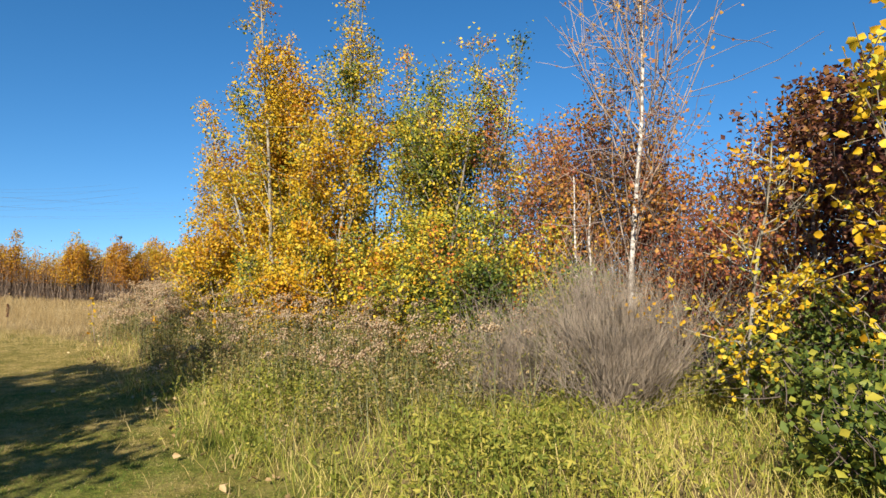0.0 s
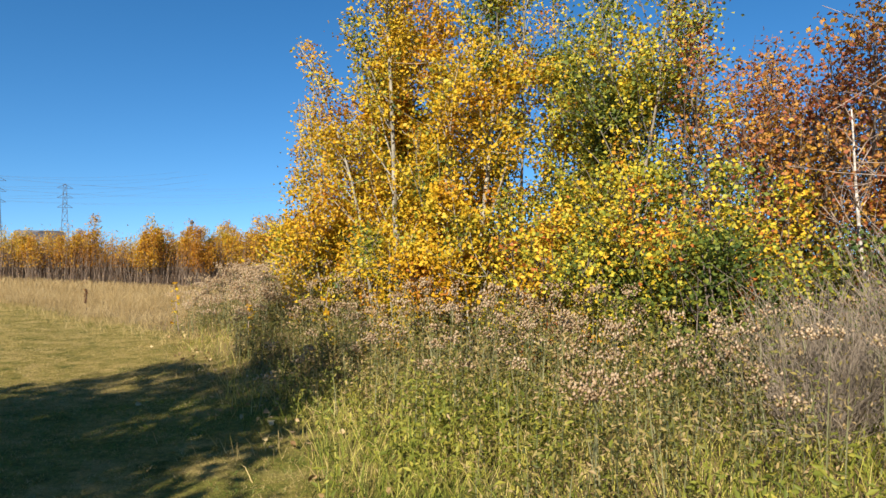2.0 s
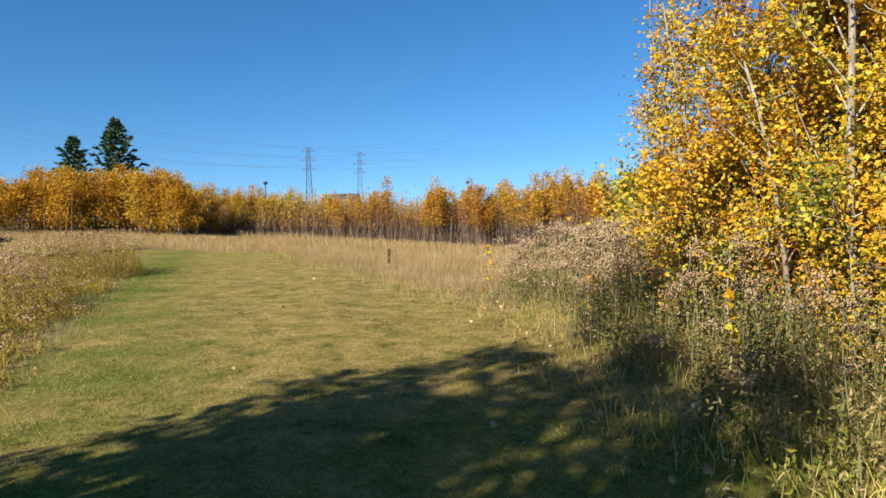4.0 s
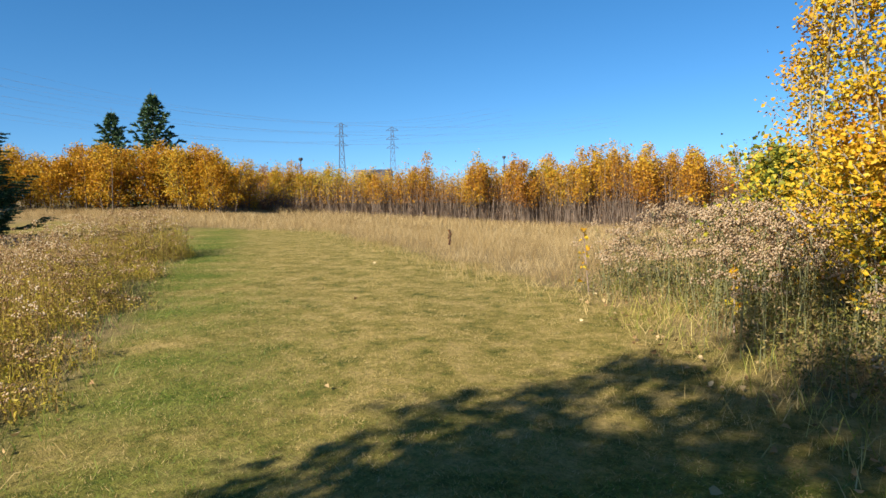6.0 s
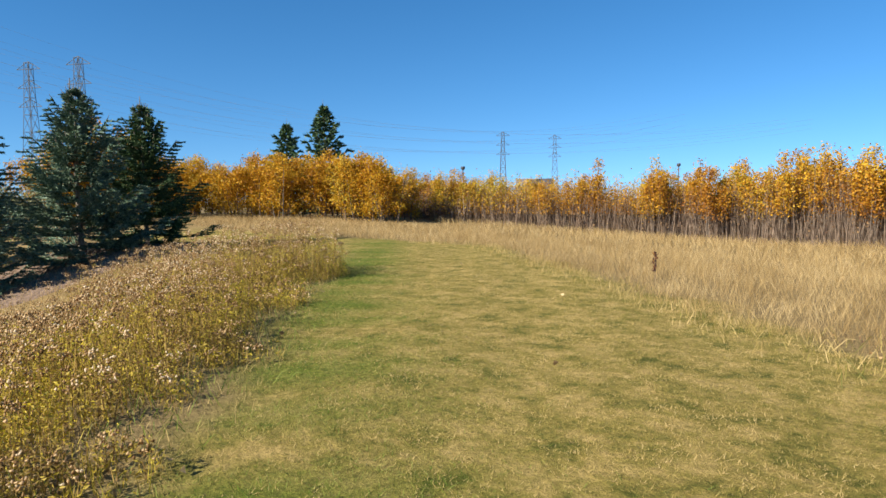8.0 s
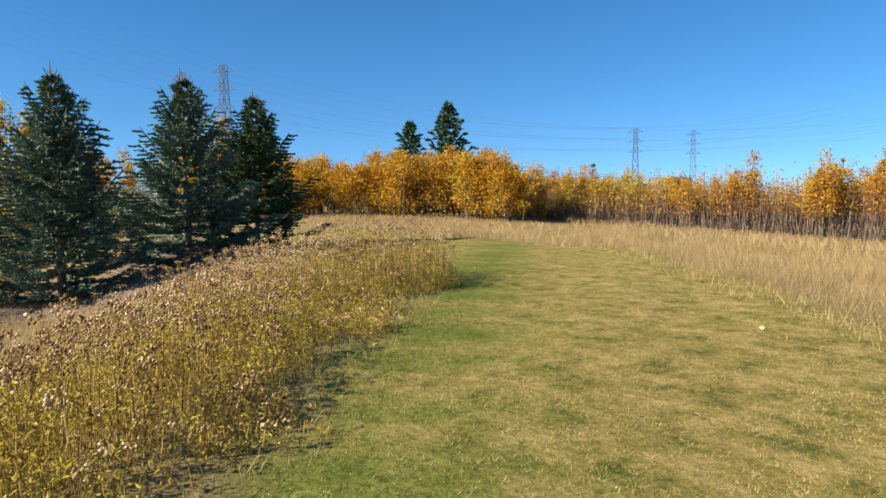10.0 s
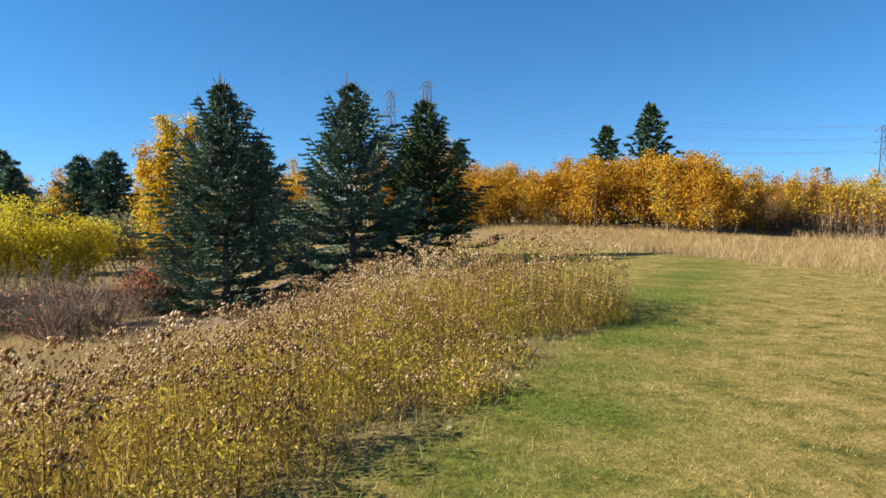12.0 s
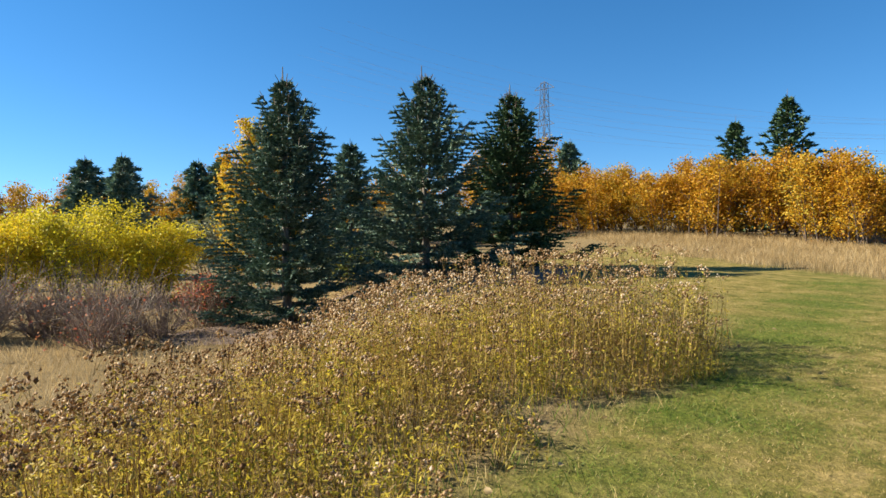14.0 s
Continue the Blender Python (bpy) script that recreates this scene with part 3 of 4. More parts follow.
# ---- the thicket by the path ----
ASP = "aspens of the thicket"
for tx, ty, label, bark, leaf, kw in [
    (-1.5, 11.15, "young aspen with golden leaves and pale trunk among weeds", M_ASPENBARK, M_ASPEN,
     dict(seed=1, tall=5.9, spread=1.2, stems=5, limbs=24, leaf_n=46000, low=0.10, rise=1.9, trunk_r=0.042, lean=0.10, root_spread=0.6, top_bare=0.26)),
    (-2.35, 11.9, "bushy young aspen with dense yellow leaves down to the weeds", M_ASPENBARK, M_ASPEN,
     dict(seed=2, tall=4.7, spread=1.15, stems=6, limbs=20, leaf_n=40000, low=0.05, rise=1.6, trunk_r=0.03, lean=0.16, root_spread=0.6, top_bare=0.32)),
    (-3.05, 13.0, "leaning aspen with dense gold leaves at the thicket's side", M_ASPENBARK, M_ASPEN,
     dict(seed=16, tall=3.7, spread=0.95, stems=4, limbs=20, leaf_n=22000, low=0.03, rise=1.2, trunk_r=0.028, lean=0.14, root_spread=0.5, top_bare=0.25)),
    (-4.15, 13.95, "slender aspen with sparse yellow leaves on upright shoots", M_ASPENBARK, M_ASPEN,
     dict(seed=17, tall=4.4, spread=0.6, stems=3, limbs=18, leaf_n=5000, low=0.08, rise=1.6, trunk_r=0.022, lean=0.08, root_spread=0.3, top_bare=0.2)),
    (-0.5, 11.7, "slim aspen with dark green and yellow leaves", M_BARK, M_ASPEN_GREEN,
     dict(seed=3, tall=5.4, spread=1.15, stems=5, limbs=22, leaf_n=38000, low=0.03, rise=2.0, trunk_r=0.033, lean=0.10, root_spread=0.6, top_bare=0.32)),
    (0.5, 11.1, "aspen with mixed green, yellow and orange leaves", M_BARK, M_ASPEN_GREEN,
     dict(seed=4, tall=5.2, spread=1.2, stems=6, limbs=22, leaf_n=44000, low=0.03, rise=1.9, trunk_r=0.033, lean=0.12, root_spread=0.6, top_bare=0.34)),
]:
    make_tree("aspen_tree", tx, ty, label, "tree", bark, leaf, ASP, leaf_size=0.046, tuft=0.085, **kw)
for k, (tx, ty, th) in enumerate([(-2.75, 12.0, 2.3), (-2.05, 10.95, 1.7), (-1.15, 10.6, 2.1), (-3.3, 12.6, 1.9)]):
    make_tree("aspen_sapling", tx, ty, "bushy golden aspen sucker at the foot of the thicket", "sapling", M_ASPENBARK, M_ASPEN, "aspen suckers of the thicket",
              seed=310 + k, tall=th, spread=0.75, stems=6, limbs=11, leaf_n=11000, leaf_size=0.044, low=0.12, rise=1.0, trunk_r=0.014, lean=0.28, root_spread=0.5, tuft=0.09)
make_tree("aspen_tree", -4.1, 14.5, "short aspen with yellow-green leaves at the thicket's end", "tree", M_BARK, M_ASPEN_GREEN, ASP,
          seed=15, tall=1.75, spread=0.9, stems=3, limbs=16, leaf_n=4500, leaf_size=0.062, low=0.1, rise=0.7, trunk_r=0.03, lean=0.15, root_spread=0.4, tuft=0.1)
for k, (sx, sy, sh, sm) in enumerate([(-0.2, 10.3, 1.9, M_ASPEN_GREEN), (0.45, 9.9, 1.8, M_ASPEN_GREEN), (1.2, 9.9, 2.3, M_ASPEN_GREEN), (1.5, 9.2, 1.5, M_SHRUBGREEN)]):
    make_tree("shrub", sx, sy, "leafy green and yellow shrub at the aspens' feet", "shrub", M_DARKTWIG, sm, "shrubs below the aspens",
              seed=25 + k, tall=sh, spread=0.8, stems=7, limbs=10, leaf_n=9500, leaf_size=0.044, low=0.05, rise=0.8, trunk_r=0.014, lean=0.3, root_spread=0.6, tuft=0.1)
for k, (sx, sy, sh) in enumerate([(2.3, 10.6, 3.7), (3.4, 10.9, 3.5), (4.6, 10.2, 3.2), (1.7, 11.4, 2.9), (4.1, 9.1, 2.7), (3.6, 8.4, 1.7)]):
    make_tree("shrub", sx, sy, "russet-leaved shrub behind the white birch", "shrub", M_DARKTWIG, M_RUSSET, "russet shrubs",
              seed=5 + 40 * k, tall=sh, spread=1.5, stems=6, limbs=16, leaf_n=8500, leaf_size=0.048, low=0.06, rise=1.4, trunk_r=0.026, lean=0.2, root_spread=0.8, tuft=0.11)
make_tree("birch_tree", 2.6, 8.1, "white-barked birch with nearly bare fine branches", "tree", M_BIRCH, M_RUSSET, twig=M_TWIGRED,
          seed=7, tall=6.6, spread=1.6, stems=1, limbs=60, leaf_n=1300, leaf_size=0.045, low=0.2, rise=2.0, trunk_r=0.036, lean=0.03, tuft=0.05, twigs=8)
make_tree("birch_tree", 2.35, 8.4, "short pale birch stem leaning beside the larger one", "tree", M_BIRCH, M_RUSSET, twig=M_TWIGRED,
          seed=8, tall=2.6, spread=0.6, stems=2, limbs=14, leaf_n=300, leaf_size=0.05, low=0.4, rise=1.5, trunk_r=0.03, lean=0.10, tuft=0.05, root_spread=0.2)
make_tree("tree", 4.9, 8.3, "dark purple-brown leaved tree at the thicket's edge", "tree", M_DARKTWIG, M_PURPLE,
          seed=9, tall=3.6, spread=1.2, stems=5, limbs=22, leaf_n=15000, leaf_size=0.07, low=0.05, rise=1.4, trunk_r=0.04, lean=0.12, root_spread=0.5, tuft=0.12)
make_tree("sapling", 3.1, 6.5, "slender sapling with bright yellow leaves and leaning stem", "sapling", M_ASPENBARK, M_YELLOW,
          seed=10, tall=2.5, spread=0.75, stems=1, limbs=20, leaf_n=1700, leaf_size=0.05, low=0.2, rise=0.3, trunk_r=0.024, lean=0.10, tuft=0.09, top_bare=0.5, fine=True)
make_tree("poplar_tree", 4.35, 5.0, "balsam poplar with large yellow-green leaves overhanging the path", "tree", M_BARK, M_YELLOW,
          seed=12, tall=4.4, spread=1.35, stems=2, limbs=18, leaf_n=2800, leaf_size=0.065, low=0.12, rise=0.9, trunk_r=0.04, lean=0.06, root_spread=0.4, tuft=0.10, fine=True)
bush = holder("willow_bush", 2.15, 7.0, "leafless grey-brown willow bush of fanning whips", "bush")
part("branching", twig_bush_geo(13, 1.42, 1.0, 400, 12, 0.002, 0.3), [M_TWIG], bush)
bush_stems(bush, M_DARKTWIG, 213, 1.3, 0.9, 9, 0.012)
bush = holder("willow_bush", 1.2, 7.5, "small leafless grey willow bush in the weeds", "bush")
part("branching", twig_bush_geo(14, 1.05, 1.2, 230, 9, 0.0019, 0.3), [M_TWIG], bush)
bush_stems(bush, M_DARKTWIG, 214, 0.9, 1.0, 6, 0.009)
for i, (bx, by, bh) in enumerate([(3.6, 7.0, 0.9), (4.4, 5.9, 1.3), (5.4, 5.4, 1.4), (3.75, 5.35, 0.75), (4.5, 4.9, 1.0), (3.3, 4.5, 0.5)]):
    make_tree("shrub", bx, by, "low dark green shrub under the trees", "shrub", M_DARKTWIG, M_SHRUBGREEN, "low green shrubs",
              seed=20 + i, tall=bh, spread=0.6, stems=7, limbs=9, leaf_n=2600, leaf_size=0.06, low=0.05, rise=0.8, trunk_r=0.012, lean=0.35, root_spread=0.4, tuft=0.08)

for k, (sx, sy, sh) in enumerate([(-6.82, 14.55, 1.0), (-4.7, 12.5, 0.75), (-3.0, 10.9, 0.95)]):
    make_tree("aspen_sapling", sx, sy, "knee-high aspen sucker with a few bright yellow leaves", "sapling", M_TWIGRED, M_YELLOW, "aspen suckers at the lawn's edge",
              seed=240 + k, tall=sh, spread=0.14, stems=1, limbs=6, leaf_n=26, leaf_size=0.075, low=0.3, rise=0.6, trunk_r=0.008, lean=0.08, tuft=0.03, fine=True, twigs=0)
for k, (sx, sy, sh) in enumerate([(-12.0, 19.5, 0.62)]):
    e = holder("dock_stalk", sx, sy, "dark brown dry dock stalk standing in straw grass", "plant", "dock stalks")
    gg = Geo()
    rr = np.random.default_rng(250 + k)
    tube(gg, [(0, 0, 0), (0.01, 0, sh * 0.5), (0.03, 0.01, sh)], (0.008, 0.006, 0.004), 5)
    part("stem", gg, [M_DARKTWIG], e)
    gg = Geo()
    puffs(gg, np.stack([rr.normal(scale=0.018, size=70), rr.normal(scale=0.018, size=70), rr.uniform(0.4, 1.0, 70) * sh], 1), 0.02, rr)
    part("seed_head", gg, [M_PURPLE], e, "dark rusty seed spike")

# trees that stand behind the walk and throw the shade over the lawn
for i, (tx, ty, th) in enumerate([(-7.6, -0.4, 9.0), (-6.9, -1.6, 9.8), (-5.75, -0.6, 9.2), (-6.1, -2.2, 9.6), (-6.4, 1.0, 7.4), (-6.6, -4.0, 10.4), (-4.7, 0.4, 6.6), (-7.6, -3.0, 9.6)]):
    make_tree("shade_tree", tx, ty, "leafy aspen standing beside the mown strip", "tree", M_ASPENBARK, M_ASPEN, "trees south of the walk",
              seed=30 + i, tall=th, spread=1.6, stems=3, limbs=18, leaf_n=3500, leaf_size=0.135, coarse=True, tuft=0.13, low=0.1, rise=0.8, trunk_r=0.07, lean=0.08, root_spread=0.6)

# ---- spruces on the slope ----
make_spruce(-28.5, 11.12, "blue-green spruce with drooping boughs on the slope", M_NEEDLE_BLUE, "three spruces", seed=40, tall=6.0, radius=2.45, whorls=20, per=11, twigs=11)
make_spruce(-29.9, 14.75, "broad blue-green spruce with layered level boughs", M_NEEDLE_BLUE, "three spruces", seed=41, tall=5.55, radius=2.6, whorls=17, per=11, twigs=12)
make_spruce(-31.6, 17.55, "dark green spruce at the top of the slope", M_NEEDLE, "three spruces", seed=42, tall=5.2, radius=2.25, whorls=18, per=11, twigs=11)
far_spruce = make_spruce(-61.4, 46.9, "tall dark spruce standing behind the golden aspens", M_NEEDLE, "far spruces", seed=43, tall=10.6, radius=3.6, whorls=18, per=7, twigs=5, needle=0.2)
copy_thing(far_spruce, pose(-58.4, 40.6, 0.3, 0, 0, 130)).scale = (0.8, 0.8, 0.78)
small_spruce = make_spruce(-41.7, 12.4, "small spruce on the lower ground beyond the slope", M_NEEDLE_BLUE, "lower spruces", seed=44, tall=5.6, radius=2.0, whorls=16, per=7, twigs=5, needle=0.15)
for x, y, s, turn in [(-63.5, 29.4, 1.25, 40), (-44.5, 1.6, 0.86, 80), (-45.5, -0.6, 0.8, 200), (-57, -5.0, 1.15, 10), (-57, -2.6, 1.18, 300), (-62, 0.8, 1.2, 90), (-61, 2.9, 1.25, 150), (-40, -5.6, 0.75, 20)]:
    c = copy_thing(small_spruce, pose(x, y, float(height(x, y)) - 0.05, 0, 0, turn))
    c.scale = (s * 1.15, s * 1.15, s)

# the mulch bed the spruces stand in
bed = holder("mulch_bed", -29.8, 14.3, "grey-brown bark mulch bed under the three spruces", "mulch", sink=0.0)
ang, rad = np.meshgrid(np.arange(48) * 2 * math.pi / 48, np.linspace(0.02, 1, 12), indexing="ij")
edge_wob = 1 + 0.06 * np.sin(3 * ang + 1) + 0.05 * np.sin(7 * ang)
across, lengthways = 3.7 * rad * edge_wob * np.cos(ang), 6.2 * rad * edge_wob * np.sin(ang)
mx, my = across * 0.9 - lengthways * 0.43, across * 0.43 + lengthways * 0.9
base_z = float(height(-29.8, 14.3))
mz = height(mx - 29.8, my + 14.3) - base_z + 0.07 - 0.09 * smooth(0.85, 1.0, rad)
i, j = np.meshgrid(np.arange(48), np.arange(11), indexing="ij")
p, q = i * 12 + j, (i + 1) % 48 * 12 + j
g = Geo()
g.add(np.stack([mx, my, mz], -1), np.stack([np.stack([p, p + 1, q + 1], -1), np.stack([p, q + 1, q], -1)], 2))
part("bed", g, [M_MULCH], bed)
g = Geo()
rng = np.random.default_rng(59)
pick = rng.integers(0, 48 * 12, 5000)
chip = np.stack([mx, my, mz + 0.02], -1).reshape(-1, 3)[pick] + np.concatenate([rng.normal(scale=0.22, size=(5000, 2)), rng.uniform(0, 0.015, (5000, 1))], 1)
leaves(g, chip, 0.07, rng, 0, 0.85, 0.4, 0.1)
part("mulch_layer", g, [M_MULCH], bed)

# ---- golden hedge and the wood ----
hedge_kinds = []
for i in range(4):
    e = make_tree("aspen_tree", -60 + i * 5.6, 26.2 + i * 3.4, "bushy golden aspen in a row at the field's edge", "tree", M_DARKTWIG, M_GOLD, "golden aspen row",
                  seed=50 + i, tall=4.3, spread=1.5, stems=5, limbs=14, leaf_n=5200, leaf_size=0.115, low=0.02, rise=0.9, trunk_r=0.05, lean=0.16, root_spread=0.8, tuft=0.2, twigs=2, coarse=True)
    hedge_kinds.append(e)
rng = np.random.default_rng(60)
for k in range(40):
    f = k / 39
    x, y = -65 + 25.6 * f + rng.normal(scale=0.5), 23.0 + 14.4 * f + rng.normal(scale=0.7)
    if k % 3 == 2:
        x, y = x - 1.5, y + 2.5
    c = copy_thing(hedge_kinds[k % 4], pose(x, y, float(height(x, y)) - 0.05, 0, 0, rng.uniform(0, 360)))
    s = rng.uniform(0.82, 1.12)
    c.scale = (s, s, s * rng.uniform(0.9, 1.08))

wood_kinds = []
for i in range(6):
    bare = i >= 4
    e = make_tree("aspen_tree", -30 + i * 3.0, 47.5 + i * 1.1, "thin grey bare young aspen with few leaves" if bare else "thin young aspen with bare lower trunk and golden crown", "tree",
                  M_WOODTRUNK, M_GOLD_FAR, "young aspens of the wood", seed=70 + i, tall=5.2, spread=0.95 if not bare else 1.0, stems=3, limbs=15, leaf_n=420 if bare else 1700, leaf_size=0.12,
                  low=0.3 if not bare else 0.2, rise=1.7, trunk_r=0.019, lean=0.05, root_spread=0.9, tuft=0.18, twigs=1, coarse=True)
    wood_kinds.append(e)
edge = [(-56, 42), (-46, 41.5), (-38, 41.5), (-31, 45.5), (-24, 48.8), (-18, 50.8), (-12, 52.2), (0, 53.5), (14, 52)]
tall_at = [0.62, 0.66, 0.70, 0.76, 0.90, 1.08, 1.0, 1.0, 1.0]
rng = np.random.default_rng(61)
for k in range(200):
    f = rng.uniform(0, len(edge) - 1.001)
    i = int(f)
    u = f - i
    back = rng.uniform(0, 1) ** 1.3 * 9
    x = edge[i][0] * (1 - u) + edge[i + 1][0] * u - 0.2 * back + rng.normal(scale=0.3)
    y = edge[i][1] * (1 - u) + edge[i + 1][1] * u + 0.9 * back + rng.normal(scale=0.3)
    t = tall_at[i] * (1 - u) + tall_at[i + 1] * u
    thin = 1 - smooth(-34, -24, x)
    kind = wood_kinds[rng.integers(4, 6)] if rng.uniform() < 0.12 + 0.5 * float(thin) else wood_kinds[rng.integers(0, 4)]
    c = copy_thing(kind, pose(x, y, float(height(x, y)) - 0.05, 0, 0, rng.uniform(0, 360)))
    s = t * rng.uniform(0.85, 1.1)
    c.scale = (max(s, 0.8), max(s, 0.8), s)

# the depth of the wood: stems, brushwood and leaf beyond counting
g = Geo()
n = 30000
f = rng.uniform(0, len(edge) - 1.001, n)
i = f.astype(int)
u, back = f - i, rng.uniform(0, 1, n) ** 1.4 * 13 + 0.4
E = np.array(edge, float)
x = E[i, 0] * (1 - u) + E[i + 1, 0] * u - 0.2 * back
y = E[i, 1] * (1 - u) + E[i + 1, 1] * u + 0.9 * back
T = np.array(tall_at)
t = (T[i] * (1 - u) + T[i + 1] * u) * rng.uniform(0.35, 0.95, n) * 5.0
root = np.stack([x, y, height(x, y)], 1)
tip = root + np.stack([rng.normal(scale=0.12, size=n) * t, rng.normal(scale=0.12, size=n) * t, t], 1)
ribbons(g, root, tip, rng.uniform(0.005, 0.016, n), rng, 0, 0.0)
sel = rng.uniform(size=n) < 0.8
p = np.repeat((root + 0.76 * (tip - root))[sel], 5, 0) + rng.normal(scale=0.4, size=(5 * int(sel.sum()), 3)) * (1, 1, 1.2)
low_p = root + rng.uniform(0.05, 0.75, (n, 1)) * (tip - root) + rng.normal(scale=0.25, size=(n, 3))
leaves(g, p[p[:, 2] > 0.6], 0.115, rng, 1)
leaves(g, low_p, 0.13, rng, 2)
stuff("wood_interior", g, [M_BRUSH, M_GOLD_FAR, M_BROWNLEAF], "dense grey stems and brown brushwood inside the aspen wood", "woodland")

# ---- the hollow: willow, bare bushes, red bush, poplar and far trees ----
make_tree("poplar_tree", -36.2, 9.6, "broad upright poplar in full golden leaf behind the spruce", "tree", M_ASPENBARK, M_YELLOW,
          seed=80, tall=6.3, spread=1.4, stems=7, limbs=24, leaf_n=20000, leaf_size=0.10, coarse=True, low=0.03, rise=1.8, trunk_r=0.06, lean=0.05, root_spread=1.3, tuft=0.15)
for i, (x, y, s) in enumerate([(-34.5, 1.2, 1.0), (-35.2, 3.4, 1.12), (-35.8, 5.4, 0.9), (-33.6, -1.2, 0.95)]):
    make_tree("willow_bush", x, y, "rounded lemon-yellow willow in the hollow", "bush", M_DARKTWIG, M_WILLOW, "yellow willows",
              seed=90 + i, tall=2.9 * s, spread=1.5 * s, stems=10, limbs=13, leaf_n=14000, leaf_size=0.08, coarse=True, low=0.02, rise=0.55, trunk_r=0.03, lean=0.35, root_spread=0.7, tuft=0.16)
rng = np.random.default_rng(62)
for i in range(18):
    x, y = -26.2 - rng.uniform(0, 3.4), 0.8 + 0.5 * i + rng.normal(scale=0.2)
    b = holder("bare_bush", x, y, "leafless mauve-grey bush at the foot of the slope", "bush", "bare bushes")
    part("branching", twig_bush_geo(100 + i, rng.uniform(1.15, 1.85), 1.9, 44, 7, 0.006, 0.1), [M_TWIGRED if i % 2 else M_TWIG], b)
    bush_stems(b, M_DARKTWIG, 300 + i, 1.1, 1.2, 4, 0.016)
    g = Geo()
    leaves(g, np.stack([rng.normal(scale=0.55, size=260), rng.normal(scale=0.55, size=260), rng.uniform(0.15, 1.25, 260)], 1), 0.055, rng)
    part("foliage", g, [M_RED if i in (6, 13) else (M_SHRUBGREEN if i % 5 == 1 else M_BROWNLEAF)], b)
for i, (x, y) in enumerate([(-28.9, 9.4), (-29.6, 8.7), (-25.8, 0.9)]):
    make_tree("shrub", x, y, "shrub in red autumn leaf beside the spruce", "shrub", M_DARKTWIG, M_RED, "red shrubs",
              seed=110 + i, tall=1.35, spread=0.6, stems=6, limbs=9, leaf_n=800, leaf_size=0.07, coarse=True, low=0.12, rise=0.9, trunk_r=0.015, lean=0.25, root_spread=0.3, tuft=0.1)
for i, (x, y, h) in enumerate([(-33.5, 12.6, 1.5), (-24.6, 4.2, 0.8), (-24.3, 2.8, 0.7)]):
    make_tree("shrub", x, y, "low yellow-green shrub on the lower ground", "shrub", M_DARKTWIG, M_SHRUBGREEN if i in (0,) else M_WILLOW, "yellow-green shrubs",
              seed=120 + i, tall=h, spread=0.75, stems=8, limbs=8, leaf_n=2000, leaf_size=0.08, coarse=True, low=0.05, rise=0.8, trunk_r=0.012, lean=0.4, root_spread=0.5, tuft=0.1)
sage = make_tree("sage_bush", -42, 8.6, "grey-green rounded bushes beyond the hollow", "bush", M_DARKTWIG, M_SAGE, "grey-green bushes",
                 seed=130, tall=2.6, spread=1.3, stems=8, limbs=10, leaf_n=3000, leaf_size=0.12, coarse=True, low=0.08, rise=0.9, trunk_r=0.03, lean=0.3, root_spread=0.8, tuft=0.16)
for x, y, s in [(-43, 10.4, 1.0), (-42.5, 6.6, 1.05), (-47, 14.0, 1.0), (-49, 17, 1.0), (-44.5, 15.6, 0.8)]:
    copy_thing(sage, pose(x, y, float(height(x, y)) - 0.05, 0, 0, x * 50)).scale = (s * 1.2, s * 1.2, s)
rng = np.random.default_rng(63)
for k in range(40):
    f = k / 39
    x, y = -60 - 7 * math.sin(f * 5) + rng.normal(scale=2), -22 + 46 * f + rng.normal(scale=1)
    c = copy_thing(hedge_kinds[k % 4] if k % 3 else wood_kinds[k % 6], pose(x, y, float(height(x, y)) - 0.05, 0, 0, rng.uniform(0, 360)))
    s = rng.uniform(0.95, 1.45)
    c.scale = (s, s, s)

# ---- pylons, wires, roofs and posts far off ----
def bar(geo, a, b, r):
    tube(geo, np.array([a, b], float), (r, r), 4)


def pylon_geo(tall, foot):
    g = Geo()
    lv = np.linspace(0, 1, 10)
    half = [foot * (1 - t) ** 1.3 + 0.7 for t in lv]
    for k in range(9):
        z0, z1, a, b = lv[k] * tall, lv[k + 1] * tall, half[k], half[k + 1]
        c0, c1 = [(-a, -a), (a, -a), (a, a), (-a, a)], [(-b, -b), (b, -b), (b, b), (-b, b)]
        for i in range(4):
            j = (i + 1) % 4
            bar(g, (*c0[i], z0), (*c1[i], z1), 0.09)
            bar(g, (*c0[i], z0), (*c1[j], z1), 0.055)
            bar(g, (*c0[j], z0), (*c1[i], z1), 0.055)
            bar(g, (*c1[i], z1), (*c1[j], z1), 0.055)
    for z in (0.72, 0.84, 0.96):
        w = tall * 0.085
        bar(g, (-w, 0, z * tall), (w, 0, z * tall), 0.09)
        bar(g, (-w, 0, z * tall), (0, 0, z * tall + 0.05 * tall), 0.09)
        bar(g, (w, 0, z * tall), (0, 0, z * tall + 0.05 * tall), 0.09)
    return g


